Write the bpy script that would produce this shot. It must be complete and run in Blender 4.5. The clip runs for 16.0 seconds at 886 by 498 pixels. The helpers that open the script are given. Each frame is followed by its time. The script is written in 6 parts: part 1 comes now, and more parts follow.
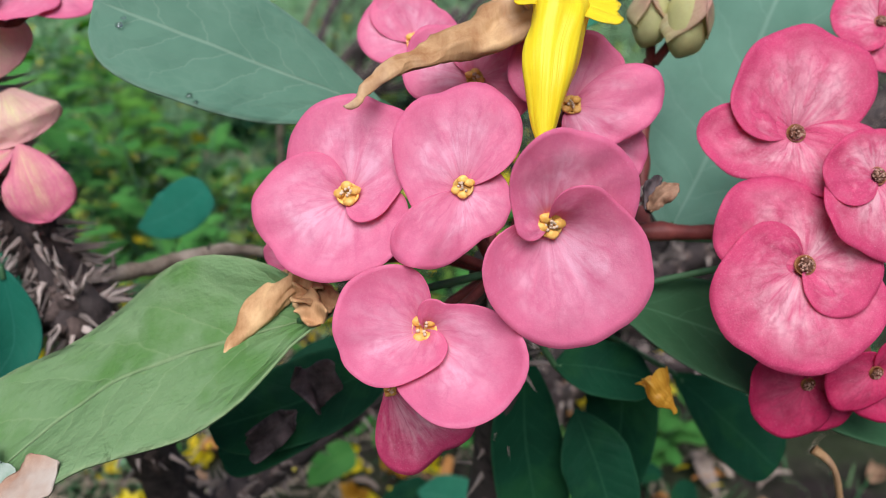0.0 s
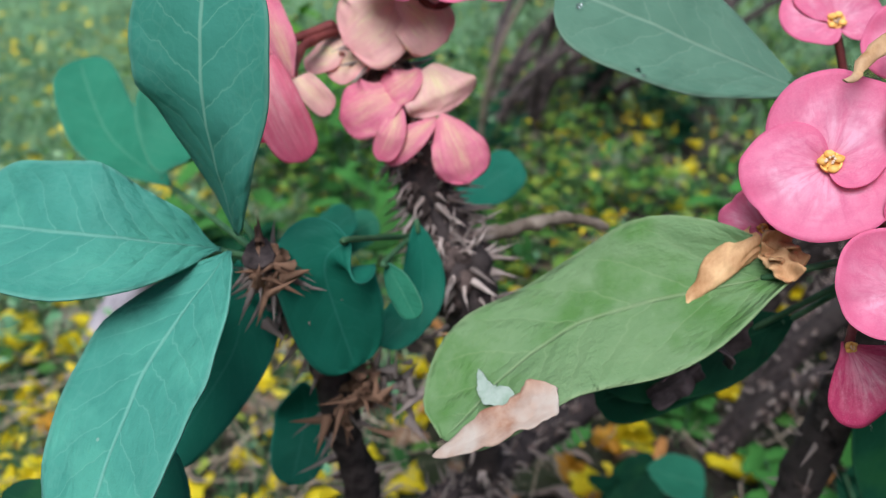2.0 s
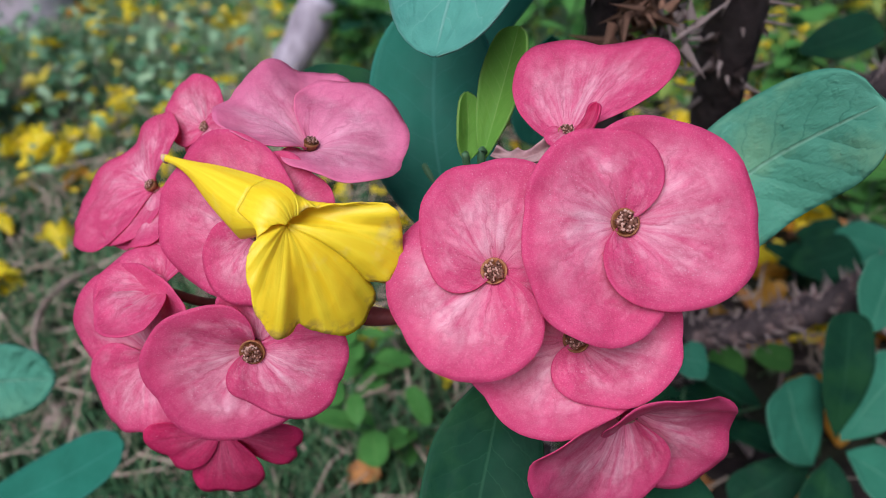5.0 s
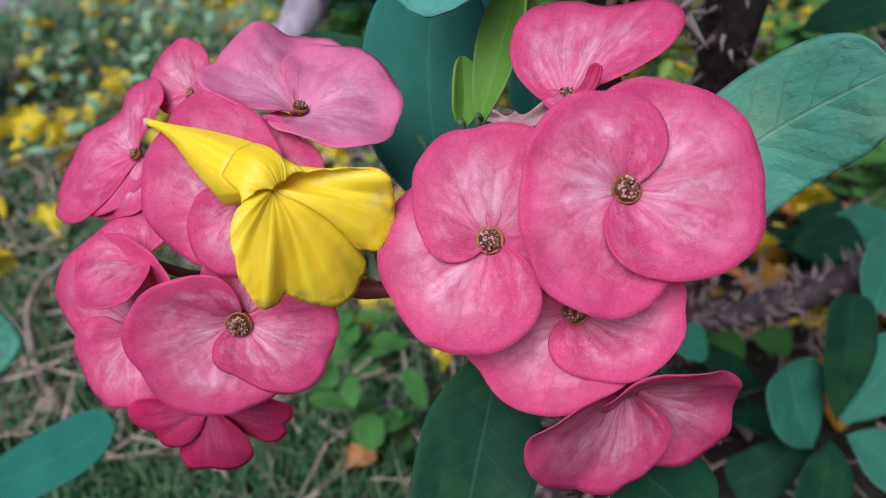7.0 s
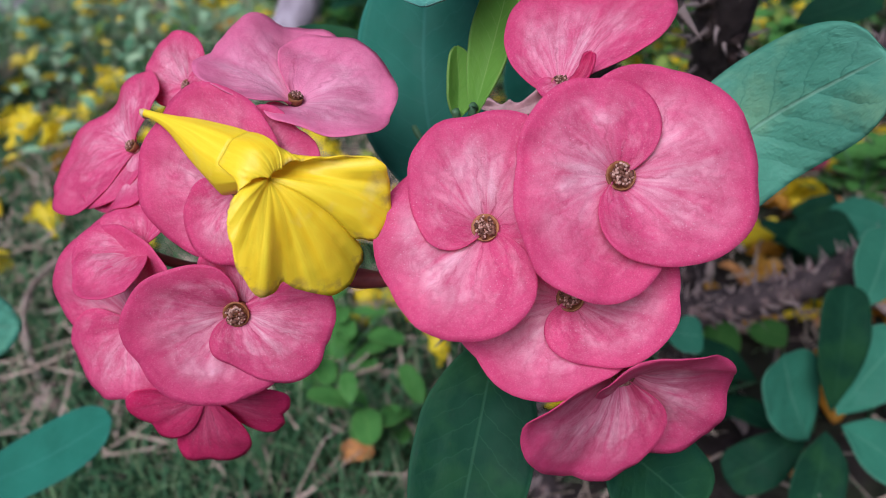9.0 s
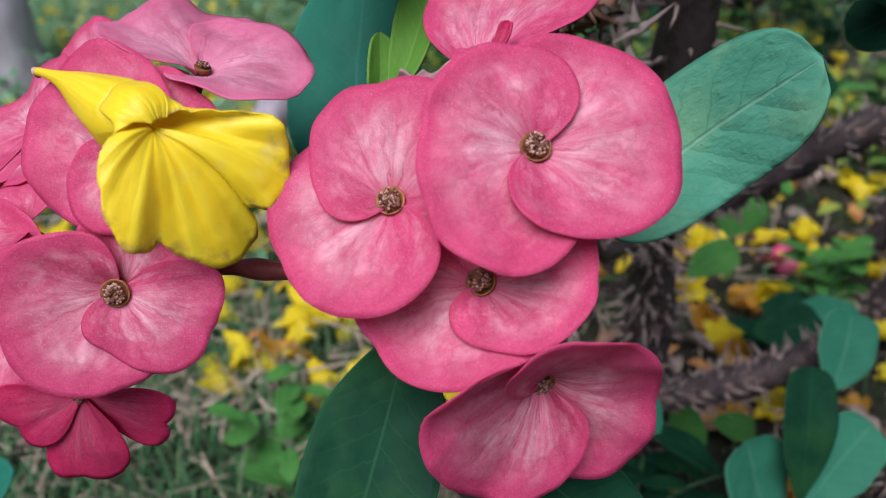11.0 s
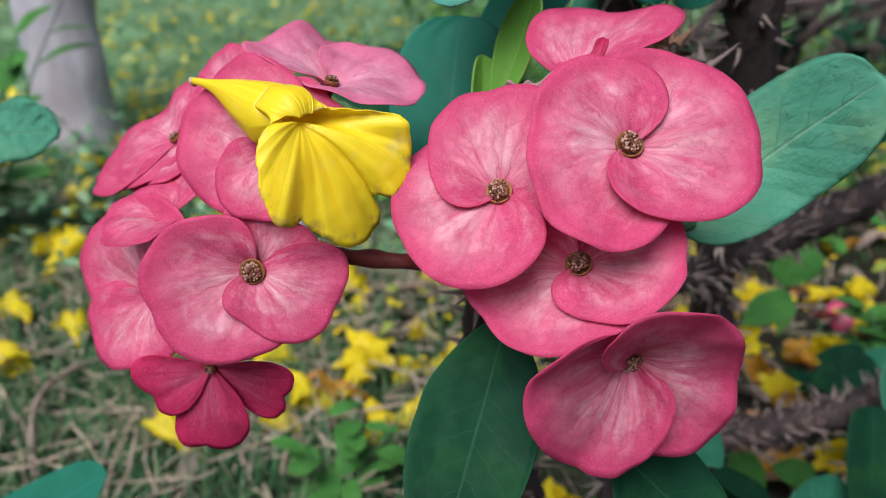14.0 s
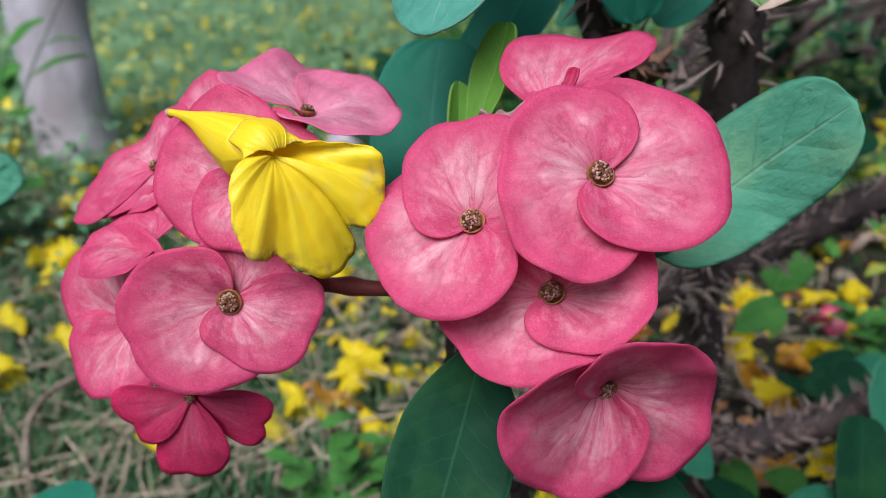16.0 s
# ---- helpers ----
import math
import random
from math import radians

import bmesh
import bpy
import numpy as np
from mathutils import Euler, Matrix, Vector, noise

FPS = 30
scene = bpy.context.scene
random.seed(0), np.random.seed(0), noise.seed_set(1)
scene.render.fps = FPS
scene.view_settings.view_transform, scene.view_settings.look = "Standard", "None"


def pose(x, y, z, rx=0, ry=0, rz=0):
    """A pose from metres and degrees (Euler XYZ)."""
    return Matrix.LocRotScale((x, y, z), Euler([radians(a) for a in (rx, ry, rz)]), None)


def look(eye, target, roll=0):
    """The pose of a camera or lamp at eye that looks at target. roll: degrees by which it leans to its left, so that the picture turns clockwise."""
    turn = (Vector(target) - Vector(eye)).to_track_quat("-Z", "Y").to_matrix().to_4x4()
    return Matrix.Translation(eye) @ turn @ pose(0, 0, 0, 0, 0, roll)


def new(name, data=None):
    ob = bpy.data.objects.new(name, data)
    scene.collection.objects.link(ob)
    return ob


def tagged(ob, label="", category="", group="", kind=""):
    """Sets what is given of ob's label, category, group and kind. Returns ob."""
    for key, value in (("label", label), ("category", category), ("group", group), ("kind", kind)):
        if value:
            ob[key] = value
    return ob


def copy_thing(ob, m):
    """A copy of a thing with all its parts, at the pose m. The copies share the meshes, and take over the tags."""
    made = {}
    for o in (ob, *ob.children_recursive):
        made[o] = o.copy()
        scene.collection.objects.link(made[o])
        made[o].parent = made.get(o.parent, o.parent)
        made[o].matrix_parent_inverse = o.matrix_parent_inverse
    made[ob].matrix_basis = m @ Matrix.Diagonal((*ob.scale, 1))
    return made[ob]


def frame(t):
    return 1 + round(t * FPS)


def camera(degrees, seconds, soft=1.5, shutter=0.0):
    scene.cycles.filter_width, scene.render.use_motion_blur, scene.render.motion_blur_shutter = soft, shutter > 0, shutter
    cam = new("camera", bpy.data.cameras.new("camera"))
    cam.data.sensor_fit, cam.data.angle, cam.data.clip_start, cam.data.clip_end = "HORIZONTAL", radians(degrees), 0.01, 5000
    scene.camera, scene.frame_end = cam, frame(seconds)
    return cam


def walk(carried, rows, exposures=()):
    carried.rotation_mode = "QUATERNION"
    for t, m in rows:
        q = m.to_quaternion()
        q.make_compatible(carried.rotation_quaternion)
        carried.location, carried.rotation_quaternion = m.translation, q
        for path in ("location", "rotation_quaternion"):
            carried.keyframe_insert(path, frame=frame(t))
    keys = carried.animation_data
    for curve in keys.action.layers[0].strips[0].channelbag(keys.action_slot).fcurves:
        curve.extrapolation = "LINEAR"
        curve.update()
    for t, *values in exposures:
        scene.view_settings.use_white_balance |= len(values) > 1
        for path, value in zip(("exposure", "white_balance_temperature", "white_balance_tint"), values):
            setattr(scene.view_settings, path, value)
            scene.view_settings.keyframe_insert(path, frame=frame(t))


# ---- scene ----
cam = camera(59.3, 16.0, soft=0.35)
METRES, EYE, TILT, LEAN, TURN = 0.34, 0.52, -25.0, 0.0, 0.0
EXPOSURES = [(0.0, -0.52, 6100, 13), (1.5, -0.58, 6100, 19), (2.0, -0.47, 5900, 11), (2.2, -0.32, 6050, 10), (2.45, 0.08, 6000, 10), (3.0, 0.08, 6000, 8), (3.5, -0.32, 6050, 7), (4.0, -0.3, 6000, 8), (4.5, -0.68, 5950, 22), (7.0, -0.7, 5780, 29), (10.6, -0.68, 5780, 27), (11.3, -0.58, 6150, 16), (12.5, -0.55, 6250, 15), (16.0, -0.55, 6100, 17)]
SKY, SUN = 0.107, 5.6
ROWS = [
    (0.0, 0.0, 0.0, 0.0, -0.0, 0.0, -0.0),
    (0.5, -0.0217, -0.0127, -0.001, 0.28, 0.14, -0.35),
    (1.0, -0.0599, -0.0307, -0.001, 1.73, 0.07, -0.53),
    (1.5, -0.1611, -0.0511, -0.013, 6.15, -0.59, -1.24),
    (2.0, -0.253, -0.0841, -0.0268, 9.67, -1.27, -2.5),
    (2.5, -0.3581, -0.1173, -0.061, 12.21, -2.23, -4.43),
    (3.0, -0.4319, -0.132, -0.1174, 14.79, -5.14, -5.31),
    (3.5, -0.4349, -0.1289, -0.2099, 16.06, -9.77, -5.16),
    (4.0, -0.418, -0.1279, -0.2463, 16.6, -10.9, -4.05),
    (4.5, -0.4113, -0.1299, -0.2673, 17.41, -11.98, -4.12),
    (7.0, -0.4125, -0.1065, -0.296, 17.45, -13.63, -4.35),
    (7.5, -0.412, -0.1026, -0.2961, 17.6, -14.01, -4.13),
    (8.0, -0.4113, -0.1059, -0.2982, 17.42, -14.04, -4.14),
    (10.5, -0.4067, -0.1029, -0.3226, 16.33, -8.84, -4.81),
    (11.0, -0.3639, -0.0674, -0.3905, 16.29, -4.81, -6.65),
    (11.5, -0.3242, -0.0805, -0.4043, 17.04, -0.51, -6.99),
    (12.0, -0.3381, -0.1024, -0.4217, 18.27, 1.27, -8.08),
    (12.5, -0.3545, -0.1326, -0.4355, 19.8, 0.45, -7.79),
    (13.0, -0.3706, -0.1385, -0.4471, 19.61, 0.0, -7.68),
    (13.5, -0.3749, -0.1379, -0.4474, 19.53, -0.12, -7.65),
    (14.0, -0.3788, -0.1365, -0.4445, 19.36, -0.29, -7.72),
    (14.5, -0.383, -0.1386, -0.4418, 19.06, -0.16, -7.79),
    (15.0, -0.3768, -0.1351, -0.4308, 18.86, -0.13, -7.26),
    (15.5, -0.3653, -0.1315, -0.429, 18.85, -0.16, -7.07),
    (16.0, -0.3642, -0.1353, -0.4239, 19.29, -0.12, -7.11),
]
walk(cam, [(t, pose(0, 0, EYE, TILT, LEAN, TURN) @ pose(METRES * x, METRES * y, METRES * z, 90 + pitch, roll, yaw)) for t, x, y, z, yaw, pitch, roll in ROWS], EXPOSURES)
cam.data.dof.use_dof = True
cam.data.dof.focus_distance = 0.175
cam.data.dof.aperture_fstop = 15.0

# ---- world and light ----
world = bpy.data.worlds.new("world")
scene.world = world
world.use_nodes = True
wn, wl = world.node_tree.nodes, world.node_tree.links
sky = wn.new("ShaderNodeTexSky")
sky.sky_type, sky.sun_disc = "NISHITA", False
sky.sun_elevation, sky.sun_rotation = radians(57), radians(186)
sky.air_density, sky.dust_density = 1.0, 4.0
wn["Background"].inputs["Strength"].default_value = SKY
wl.new(sky.outputs["Color"], wn["Background"].inputs["Color"])
sun = new("sun", bpy.data.lights.new("sun", "SUN"))
sun.data.energy, sun.data.angle, sun.data.color = SUN, radians(45), (1.0, 0.985, 0.98)
sun.matrix_world = look((-0.15, -1.2, 2.15), (0, 0.2, 0))


# ---- materials ----
class Mat:
    """A node material with short calls for its nodes."""

    def __init__(self, name, rough=0.6, spec=0.4):
        self.m = bpy.data.materials.new(name)
        self.m.use_nodes = True
        self.n, self.l = self.m.node_tree.nodes, self.m.node_tree.links
        self.b = self.n["Principled BSDF"]
        self.b.inputs["Roughness"].default_value = rough
        self.b.inputs["Specular IOR Level"].default_value = spec

    def put(self, socket, value):
        if hasattr(value, "links"):
            self.l.new(value, socket)
        else:
            socket.default_value = value

    def math(self, op, a, b=0.0, c=0.0, clamp=False):
        k = self.n.new("ShaderNodeMath")
        k.operation, k.use_clamp = op, clamp
        for i, v in enumerate((a, b, c)):
            self.put(k.inputs[i], v)
        return k.outputs[0]

    def uv(self):
        s = self.n.new("ShaderNodeSeparateXYZ")
        self.l.new(self.n.new("ShaderNodeUVMap").outputs[0], s.inputs[0])
        return s.outputs[0], s.outputs[1]

    def xyz(self, x, y, z=0.0):
        k = self.n.new("ShaderNodeCombineXYZ")
        for i, v in enumerate((x, y, z)):
            self.put(k.inputs[i], v)
        return k.outputs[0]

    def obj(self):
        return self.n.new("ShaderNodeTexCoord").outputs["Object"]

    def world(self):
        return self.n.new("ShaderNodeNewGeometry").outputs["Position"]

    def rand(self):
        return self.n.new("ShaderNodeObjectInfo").outputs["Random"]

    def island(self):
        return self.n.new("ShaderNodeNewGeometry").outputs["Random Per Island"]

    def noise(self, vec, scale, detail=4.0, rough=0.55, distort=0.0):
        k = self.n.new("ShaderNodeTexNoise")
        self.l.new(vec, k.inputs["Vector"])
        for key, v in (("Scale", scale), ("Detail", detail), ("Roughness", rough), ("Distortion", distort)):
            k.inputs[key].default_value = v
        return k.outputs[0]

    def voronoi(self, vec, scale, feature="F1"):
        k = self.n.new("ShaderNodeTexVoronoi")
        k.feature = feature
        self.l.new(vec, k.inputs["Vector"])
        k.inputs["Scale"].default_value = scale
        return k.outputs["Distance"]

    def ramp(self, fac, *stops):
        k = self.n.new("ShaderNodeValToRGB")
        e = k.color_ramp.elements
        while len(e) < len(stops):
            e.new(0.5)
        for el, (p, c) in zip(e, stops):
            el.position = p
            el.color = (c, c, c, 1) if isinstance(c, (int, float)) else (*c, 1)
        self.l.new(fac, k.inputs[0])
        return k.outputs[0]

    def mix(self, fac, a, b, mode="MIX"):
        k = self.n.new("ShaderNodeMix")
        k.data_type, k.blend_type = "RGBA", mode
        self.put(k.inputs[0], fac)
        for i, v in ((6, a), (7, b)):
            self.put(k.inputs[i], v if hasattr(v, "links") else (*v, 1))
        return k.outputs[2]

    def color(self, c):
        self.put(self.b.inputs["Base Color"], c if hasattr(c, "links") else (*c, 1))
        return self

    def rough(self, v):
        self.put(self.b.inputs["Roughness"], v)
        return self

    def bump(self, height, dist=0.001, strength=0.5):
        k = self.n.new("ShaderNodeBump")
        k.inputs["Distance"].default_value, k.inputs["Strength"].default_value = dist, strength
        self.l.new(height, k.inputs["Height"])
        self.l.new(k.outputs[0], self.b.inputs["Normal"])
        return self

    def thin(self, color, amount):
        """Lets some light through, as petals and leaves do."""
        t = self.n.new("ShaderNodeBsdfTranslucent")
        self.put(t.inputs["Color"], color if hasattr(color, "links") else (*color, 1))
        k = self.n.new("ShaderNodeMixShader")
        k.inputs[0].default_value = amount
        self.l.new(self.b.outputs[0], k.inputs[1])
        self.l.new(t.outputs[0], k.inputs[2])
        self.l.new(k.outputs[0], self.n["Material Output"].inputs["Surface"])
        return self


def petal_material(name, edge, body, pale, vein, pale_amount=1.0, speck=0.25, relief=1.0):
    """u runs across the bract from lobe to lobe (-1 to 1), v from the centre to the rim."""
    k = Mat(name, 0.5, 0.3)
    u, v = k.uv()
    o = k.obj()
    shift = k.math("MULTIPLY", k.rand(), 37.0)
    big = k.noise(k.xyz(k.math("MULTIPLY", u, 1.7), k.math("MULTIPLY", v, 1.5), shift), 2.2, 3)
    fan = k.noise(k.xyz(k.math("MULTIPLY", u, 9.0), k.math("MULTIPLY", v, 1.2), shift), 1.5, 3, 0.6, 0.5)
    c = k.mix(k.ramp(v, (0.35, 0.0), (1.0, 1.0)), body, edge)
    au = k.math("ABSOLUTE", u)
    mid = k.math("SUBTRACT", 1.0, k.math("MULTIPLY", au, 1.7), clamp=True)
    hump = k.ramp(v, (0.08, 0.3), (0.25, 1.0), (0.5, 0.8), (0.9, 0.0))
    w = k.math("MULTIPLY", k.math("MULTIPLY", mid, hump), k.ramp(fan, (0.32, 0.15), (0.68, 1.0)))
    blot = k.math("MULTIPLY", k.ramp(k.noise(k.xyz(k.math("MULTIPLY", u, 4.0), k.math("MULTIPLY", v, 2.6), shift), 1.6, 4, 0.55), (0.46, 0.0), (0.70, 0.9)), k.ramp(v, (0.1, 0.3), (0.6, 0.8), (0.95, 0.0)))
    w = k.math("MULTIPLY", k.math("ADD", k.math("MULTIPLY", w, 1.15), k.math("MULTIPLY", blot, 0.65), clamp=True), pale_amount, clamp=True)
    c = k.mix(w, c, pale)
    wide = k.noise(k.xyz(k.math("MULTIPLY", u, 4.5), k.math("MULTIPLY", v, 0.9), k.math("ADD", shift, 5.0)), 1.4, 2, 0.5, 0.3)
    c = k.mix(k.math("MULTIPLY", k.ramp(wide, (0.45, 0.0), (0.65, 0.32)), k.ramp(v, (0.1, 0.4), (0.5, 1.0), (1.0, 0.6))), c, vein)
    # branching veins: thin dark lines that fan out from the centre
    wob = k.noise(k.xyz(k.math("MULTIPLY", u, 3.0), k.math("MULTIPLY", v, 2.5), shift), 2.5, 3)
    vu = k.math("ADD", k.math("MULTIPLY", u, 5.2), k.math("MULTIPLY", wob, 1.1))
    line = k.math("ABSOLUTE", k.math("SUBTRACT", k.math("FRACT", vu), 0.5))
    line2 = k.math("ABSOLUTE", k.math("SUBTRACT", k.math("FRACT", k.math("MULTIPLY", k.math("ADD", vu, k.math("MULTIPLY", wob, 0.7)), 2.0)), 0.5))
    veins = k.math("MULTIPLY", k.ramp(line, (0.0, 1.0), (0.11, 0.0)), k.ramp(v, (0.1, 1.0), (0.7, 0.55), (0.97, 0.0)))
    veins2 = k.math("MULTIPLY", k.ramp(line2, (0.0, 1.0), (0.12, 0.0)), k.ramp(v, (0.35, 0.0), (0.6, 0.45), (0.95, 0.1)))
    vs = k.math("MULTIPLY", k.math("MAXIMUM", veins, veins2), k.ramp(big, (0.35, 0.35), (0.6, 1.0)))
    net = k.ramp(k.voronoi(k.xyz(k.math("ADD", k.math("MULTIPLY", u, 11.0), k.math("MULTIPLY", wob, 2.0)), k.math("MULTIPLY", v, 4.5), shift), 1.0, "DISTANCE_TO_EDGE"), (0.0, 1.0), (0.14, 0.0))
    vs = k.math("MAXIMUM", vs, k.math("MULTIPLY", net, k.ramp(v, (0.25, 0.1), (0.55, 0.42), (0.95, 0.2))))
    c = k.mix(k.math("MULTIPLY", vs, 0.62 * (0.4 + 0.6 * relief)), c, vein)
    fine = k.noise(o, 1500.0, 2)
    c = k.mix(k.math("MULTIPLY", k.ramp(fine, (0.45, 0.0), (0.75, 1.0)), speck), c, pale)
    c = k.mix(k.math("MULTIPLY", k.ramp(k.noise(o, 260.0, 4), (0.35, 0.0), (0.7, 1.0)), 0.18), c, vein)
    grain = k.noise(o, 3600.0, 3, 0.7)
    c = k.mix(k.math("MULTIPLY", k.ramp(grain, (0.5, 0.0), (0.7, 1.0)), 0.19 * relief), c, vein)
    c = k.mix(k.math("MULTIPLY", k.ramp(grain, (0.28, 1.0), (0.45, 0.0)), 0.20 * relief), c, pale)
    dots = k.ramp(k.voronoi(o, 900.0), (0.08, 1.0), (0.16, 0.0))
    c = k.mix(k.math("MULTIPLY", dots, k.ramp(k.noise(o, 90.0, 2), (0.45, 0.0), (0.65, 0.3 * relief))), c, (0.9, 0.72, 0.76))
    k.color(c).thin(c, 0.36)
    h = k.math("ADD", k.math("MULTIPLY", k.math("ADD", fine, k.math("MULTIPLY", grain, 0.7)), 0.6), k.math("SUBTRACT", k.noise(o, 130.0, 3), k.math("MULTIPLY", vs, 0.3)))
    k.bump(h, 0.0006, 0.5 * relief)
    k.rough(k.ramp(k.noise(o, 400.0, 3), (0.3, 0.38), (0.7, 0.6)))
    return k.m


def leaf_material(name, body, dark, rib, veins=11.0, gloss=0.42, vein_amount=0.5, blotch=None, relief=1.0, through_light=0.22, mid=None):
    """u runs across the blade (-1 to 1), v from the stalk to the tip."""
    k = Mat(name, gloss, 0.08)
    u, v = k.uv()
    o = k.obj()
    au = k.math("ABSOLUTE", u)
    shift = k.math("MULTIPLY", k.rand(), 21.0)
    wob = k.noise(k.xyz(k.math("MULTIPLY", u, 2.0), k.math("MULTIPLY", v, 5.0), shift), 2.0, 3)
    side = k.math("MULTIPLY", k.math("SIGN", u), 0.31)
    vv = k.math("ADD", k.math("ADD", k.math("MULTIPLY", v, veins), k.math("MULTIPLY", au, -1.7)), k.math("ADD", k.math("MULTIPLY", wob, 0.6), side))
    fr = k.math("ABSOLUTE", k.math("SUBTRACT", k.math("FRACT", vv), 0.5))
    branch = k.math("MULTIPLY", k.ramp(fr, (0.0, 1.0), (0.045, 0.0)), k.ramp(au, (0.0, 0.9), (0.75, 0.6), (0.95, 0.0)))
    net = k.ramp(k.voronoi(k.xyz(k.math("MULTIPLY", u, 6.0), k.math("MULTIPLY", v, 16.0), shift), 1.0, "DISTANCE_TO_EDGE"), (0.0, 0.5), (0.12, 0.0))
    inner = k.ramp(v, (0.86, 1.0), (0.95, 0.0))
    net = k.math("MULTIPLY", k.math("MULTIPLY", net, k.ramp(au, (0.3, 0.0), (0.6, 0.7))), inner)
    branch = k.math("MULTIPLY", branch, inner)
    midrib = k.math("MULTIPLY", k.ramp(au, (0.012, 1.0), (0.036, 0.0)), k.ramp(v, (0.9, 1.0), (0.98, 0.0)))
    blot = k.noise(o, 38.0, 4, 0.6)
    c = k.mix(k.ramp(blot, (0.3, 0.0), (0.72, 1.0)), dark, body)
    if blotch:
        c = k.mix(k.ramp(k.noise(o, 42.0, 4), (0.5, 0.0), (0.66, 0.85)), c, blotch)
    c = k.mix(k.math("MULTIPLY", k.math("MAXIMUM", branch, k.math("MULTIPLY", net, 0.55)), vein_amount), c, rib)
    c = k.mix(k.math("MULTIPLY", midrib, min(1.0, vein_amount * 1.5)), c, mid or rib)
    c = k.mix(k.math("MULTIPLY", k.ramp(au, (0.94, 0.0), (0.99, 1.0)), 0.5), c, rib)
    spots = k.ramp(k.voronoi(o, 90.0), (0.03, 1.0), (0.06, 0.0))
    c = k.mix(k.math("MULTIPLY", spots, k.ramp(k.noise(o, 60.0, 2), (0.6, 0.0), (0.7, 0.6))), c, (0.55, 0.6, 0.5))
    k.color(c).thin(c, through_light)
    quilt = k.math("MULTIPLY", k.math("MULTIPLY", k.ramp(fr, (0.0, 0.0), (0.3, 1.0)), k.ramp(wob, (0.35, 0.15), (0.65, 1.0))), inner)
    h = k.math("ADD", k.math("MULTIPLY", quilt, 0.5), k.math("ADD", k.math("MULTIPLY", k.noise(o, 220.0, 3), 0.35), k.math("MULTIPLY", midrib, -0.25)))
    h = k.math("ADD", h, k.math("MULTIPLY", k.noise(o, 1400.0, 2), 0.12))
    k.bump(h, 0.0006 * relief, min(1.0, 0.35 * relief))
    k.rough(k.ramp(k.noise(o, 120.0, 4), (0.3, gloss - 0.08), (0.7, gloss + 0.14)))
    return k.m


def grain_material(name, dark, light, scale, rough=0.8, bump=0.001, stretch=(1, 1, 1), third=None, spec=0.25, world=False):
    k = Mat(name, rough, spec)
    p = k.n.new("ShaderNodeMapping")
    p.inputs["Scale"].default_value = stretch
    k.l.new(k.world() if world else k.obj(), p.inputs["Vector"])
    a = k.noise(p.outputs[0], scale, 6, 0.65)
    b = k.noise(p.outputs[0], scale * 0.19, 4, 0.6)
    c = k.mix(k.ramp(a, (0.32, 0.0), (0.68, 1.0)), dark, light)
    if third:
        c = k.mix(k.ramp(b, (0.45, 0.0), (0.62, 1.0)), c, third)
    v = k.math("ADD", 0.8, k.math("MULTIPLY", k.rand(), 0.4))
    hs = k.n.new("ShaderNodeHueSaturation")
    k.l.new(v, hs.inputs["Value"])
    k.l.new(c, hs.inputs["Color"])
    k.color(hs.outputs[0])
    k.bump(k.math("ADD", a, b), bump, 0.7)
    return k.m


PINK = petal_material("pink_bract", (0.77, 0.082, 0.225), (0.81, 0.108, 0.258), (0.99, 0.60, 0.67), (0.46, 0.016, 0.085), 1.12, 0.07)
SOFT = petal_material("soft_pink_bract", (0.83, 0.20, 0.355), (0.86, 0.26, 0.41), (0.96, 0.56, 0.69), (0.62, 0.08, 0.21), 1.1, 0.06, 0.5)
RED = petal_material("deep_pink_bract", (0.70, 0.028, 0.14), (0.73, 0.045, 0.165), (0.78, 0.25, 0.36), (0.36, 0.012, 0.06), 0.6, 0.12)
FADED = petal_material("faded_bract", (0.88, 0.44, 0.44), (0.92, 0.63, 0.56), (0.88, 0.82, 0.46), (0.72, 0.34, 0.34), 1.0, 0.2)
FADED_PINK = petal_material("faded_pink_bract", (0.84, 0.17, 0.33), (0.86, 0.29, 0.41), (0.88, 0.74, 0.42), (0.66, 0.14, 0.23), 1.0, 0.2)
GLAUCOUS = leaf_material("glaucous_leaf", (0.085, 0.325, 0.245), (0.058, 0.255, 0.19), (0.20, 0.46, 0.36), 10.0, 0.5, 0.45, (0.10, 0.37, 0.27), 2.2, 0.2)
TEAL = leaf_material("teal_leaf", (0.11, 0.365, 0.24), (0.068, 0.28, 0.172), (0.028, 0.16, 0.10), 8.0, 0.45, 0.55, (0.16, 0.375, 0.21), 2.2, 0.22, (0.20, 0.44, 0.29))
GREEN = leaf_material("green_leaf", (0.045, 0.25, 0.145), (0.030, 0.185, 0.105), (0.15, 0.37, 0.23), 10.0, 0.48, 0.3)
DEEP = leaf_material("deep_teal_leaf", (0.023, 0.195, 0.125), (0.016, 0.145, 0.09), (0.06, 0.27, 0.2), 10.0, 0.48, 0.25)
# shaded copy of the green leaf: gloom under and between plants darkens its colour
SHADED = leaf_material("shade_dark_leaf", (0.010, 0.068, 0.032), (0.006, 0.042, 0.02), (0.034, 0.125, 0.06), 9.0, 0.6, 0.3, (0.017, 0.085, 0.028), 1.3)
OLIVE = leaf_material("olive_leaf", (0.225, 0.345, 0.165), (0.15, 0.27, 0.11), (0.33, 0.43, 0.22), 8.0, 0.48, 0.32, (0.10, 0.23, 0.055), 3.0)
DULL = leaf_material("dull_leaf", (0.15, 0.285, 0.195), (0.11, 0.23, 0.155), (0.27, 0.40, 0.29), 8.0, 0.45, 0.4, None, 1.6)
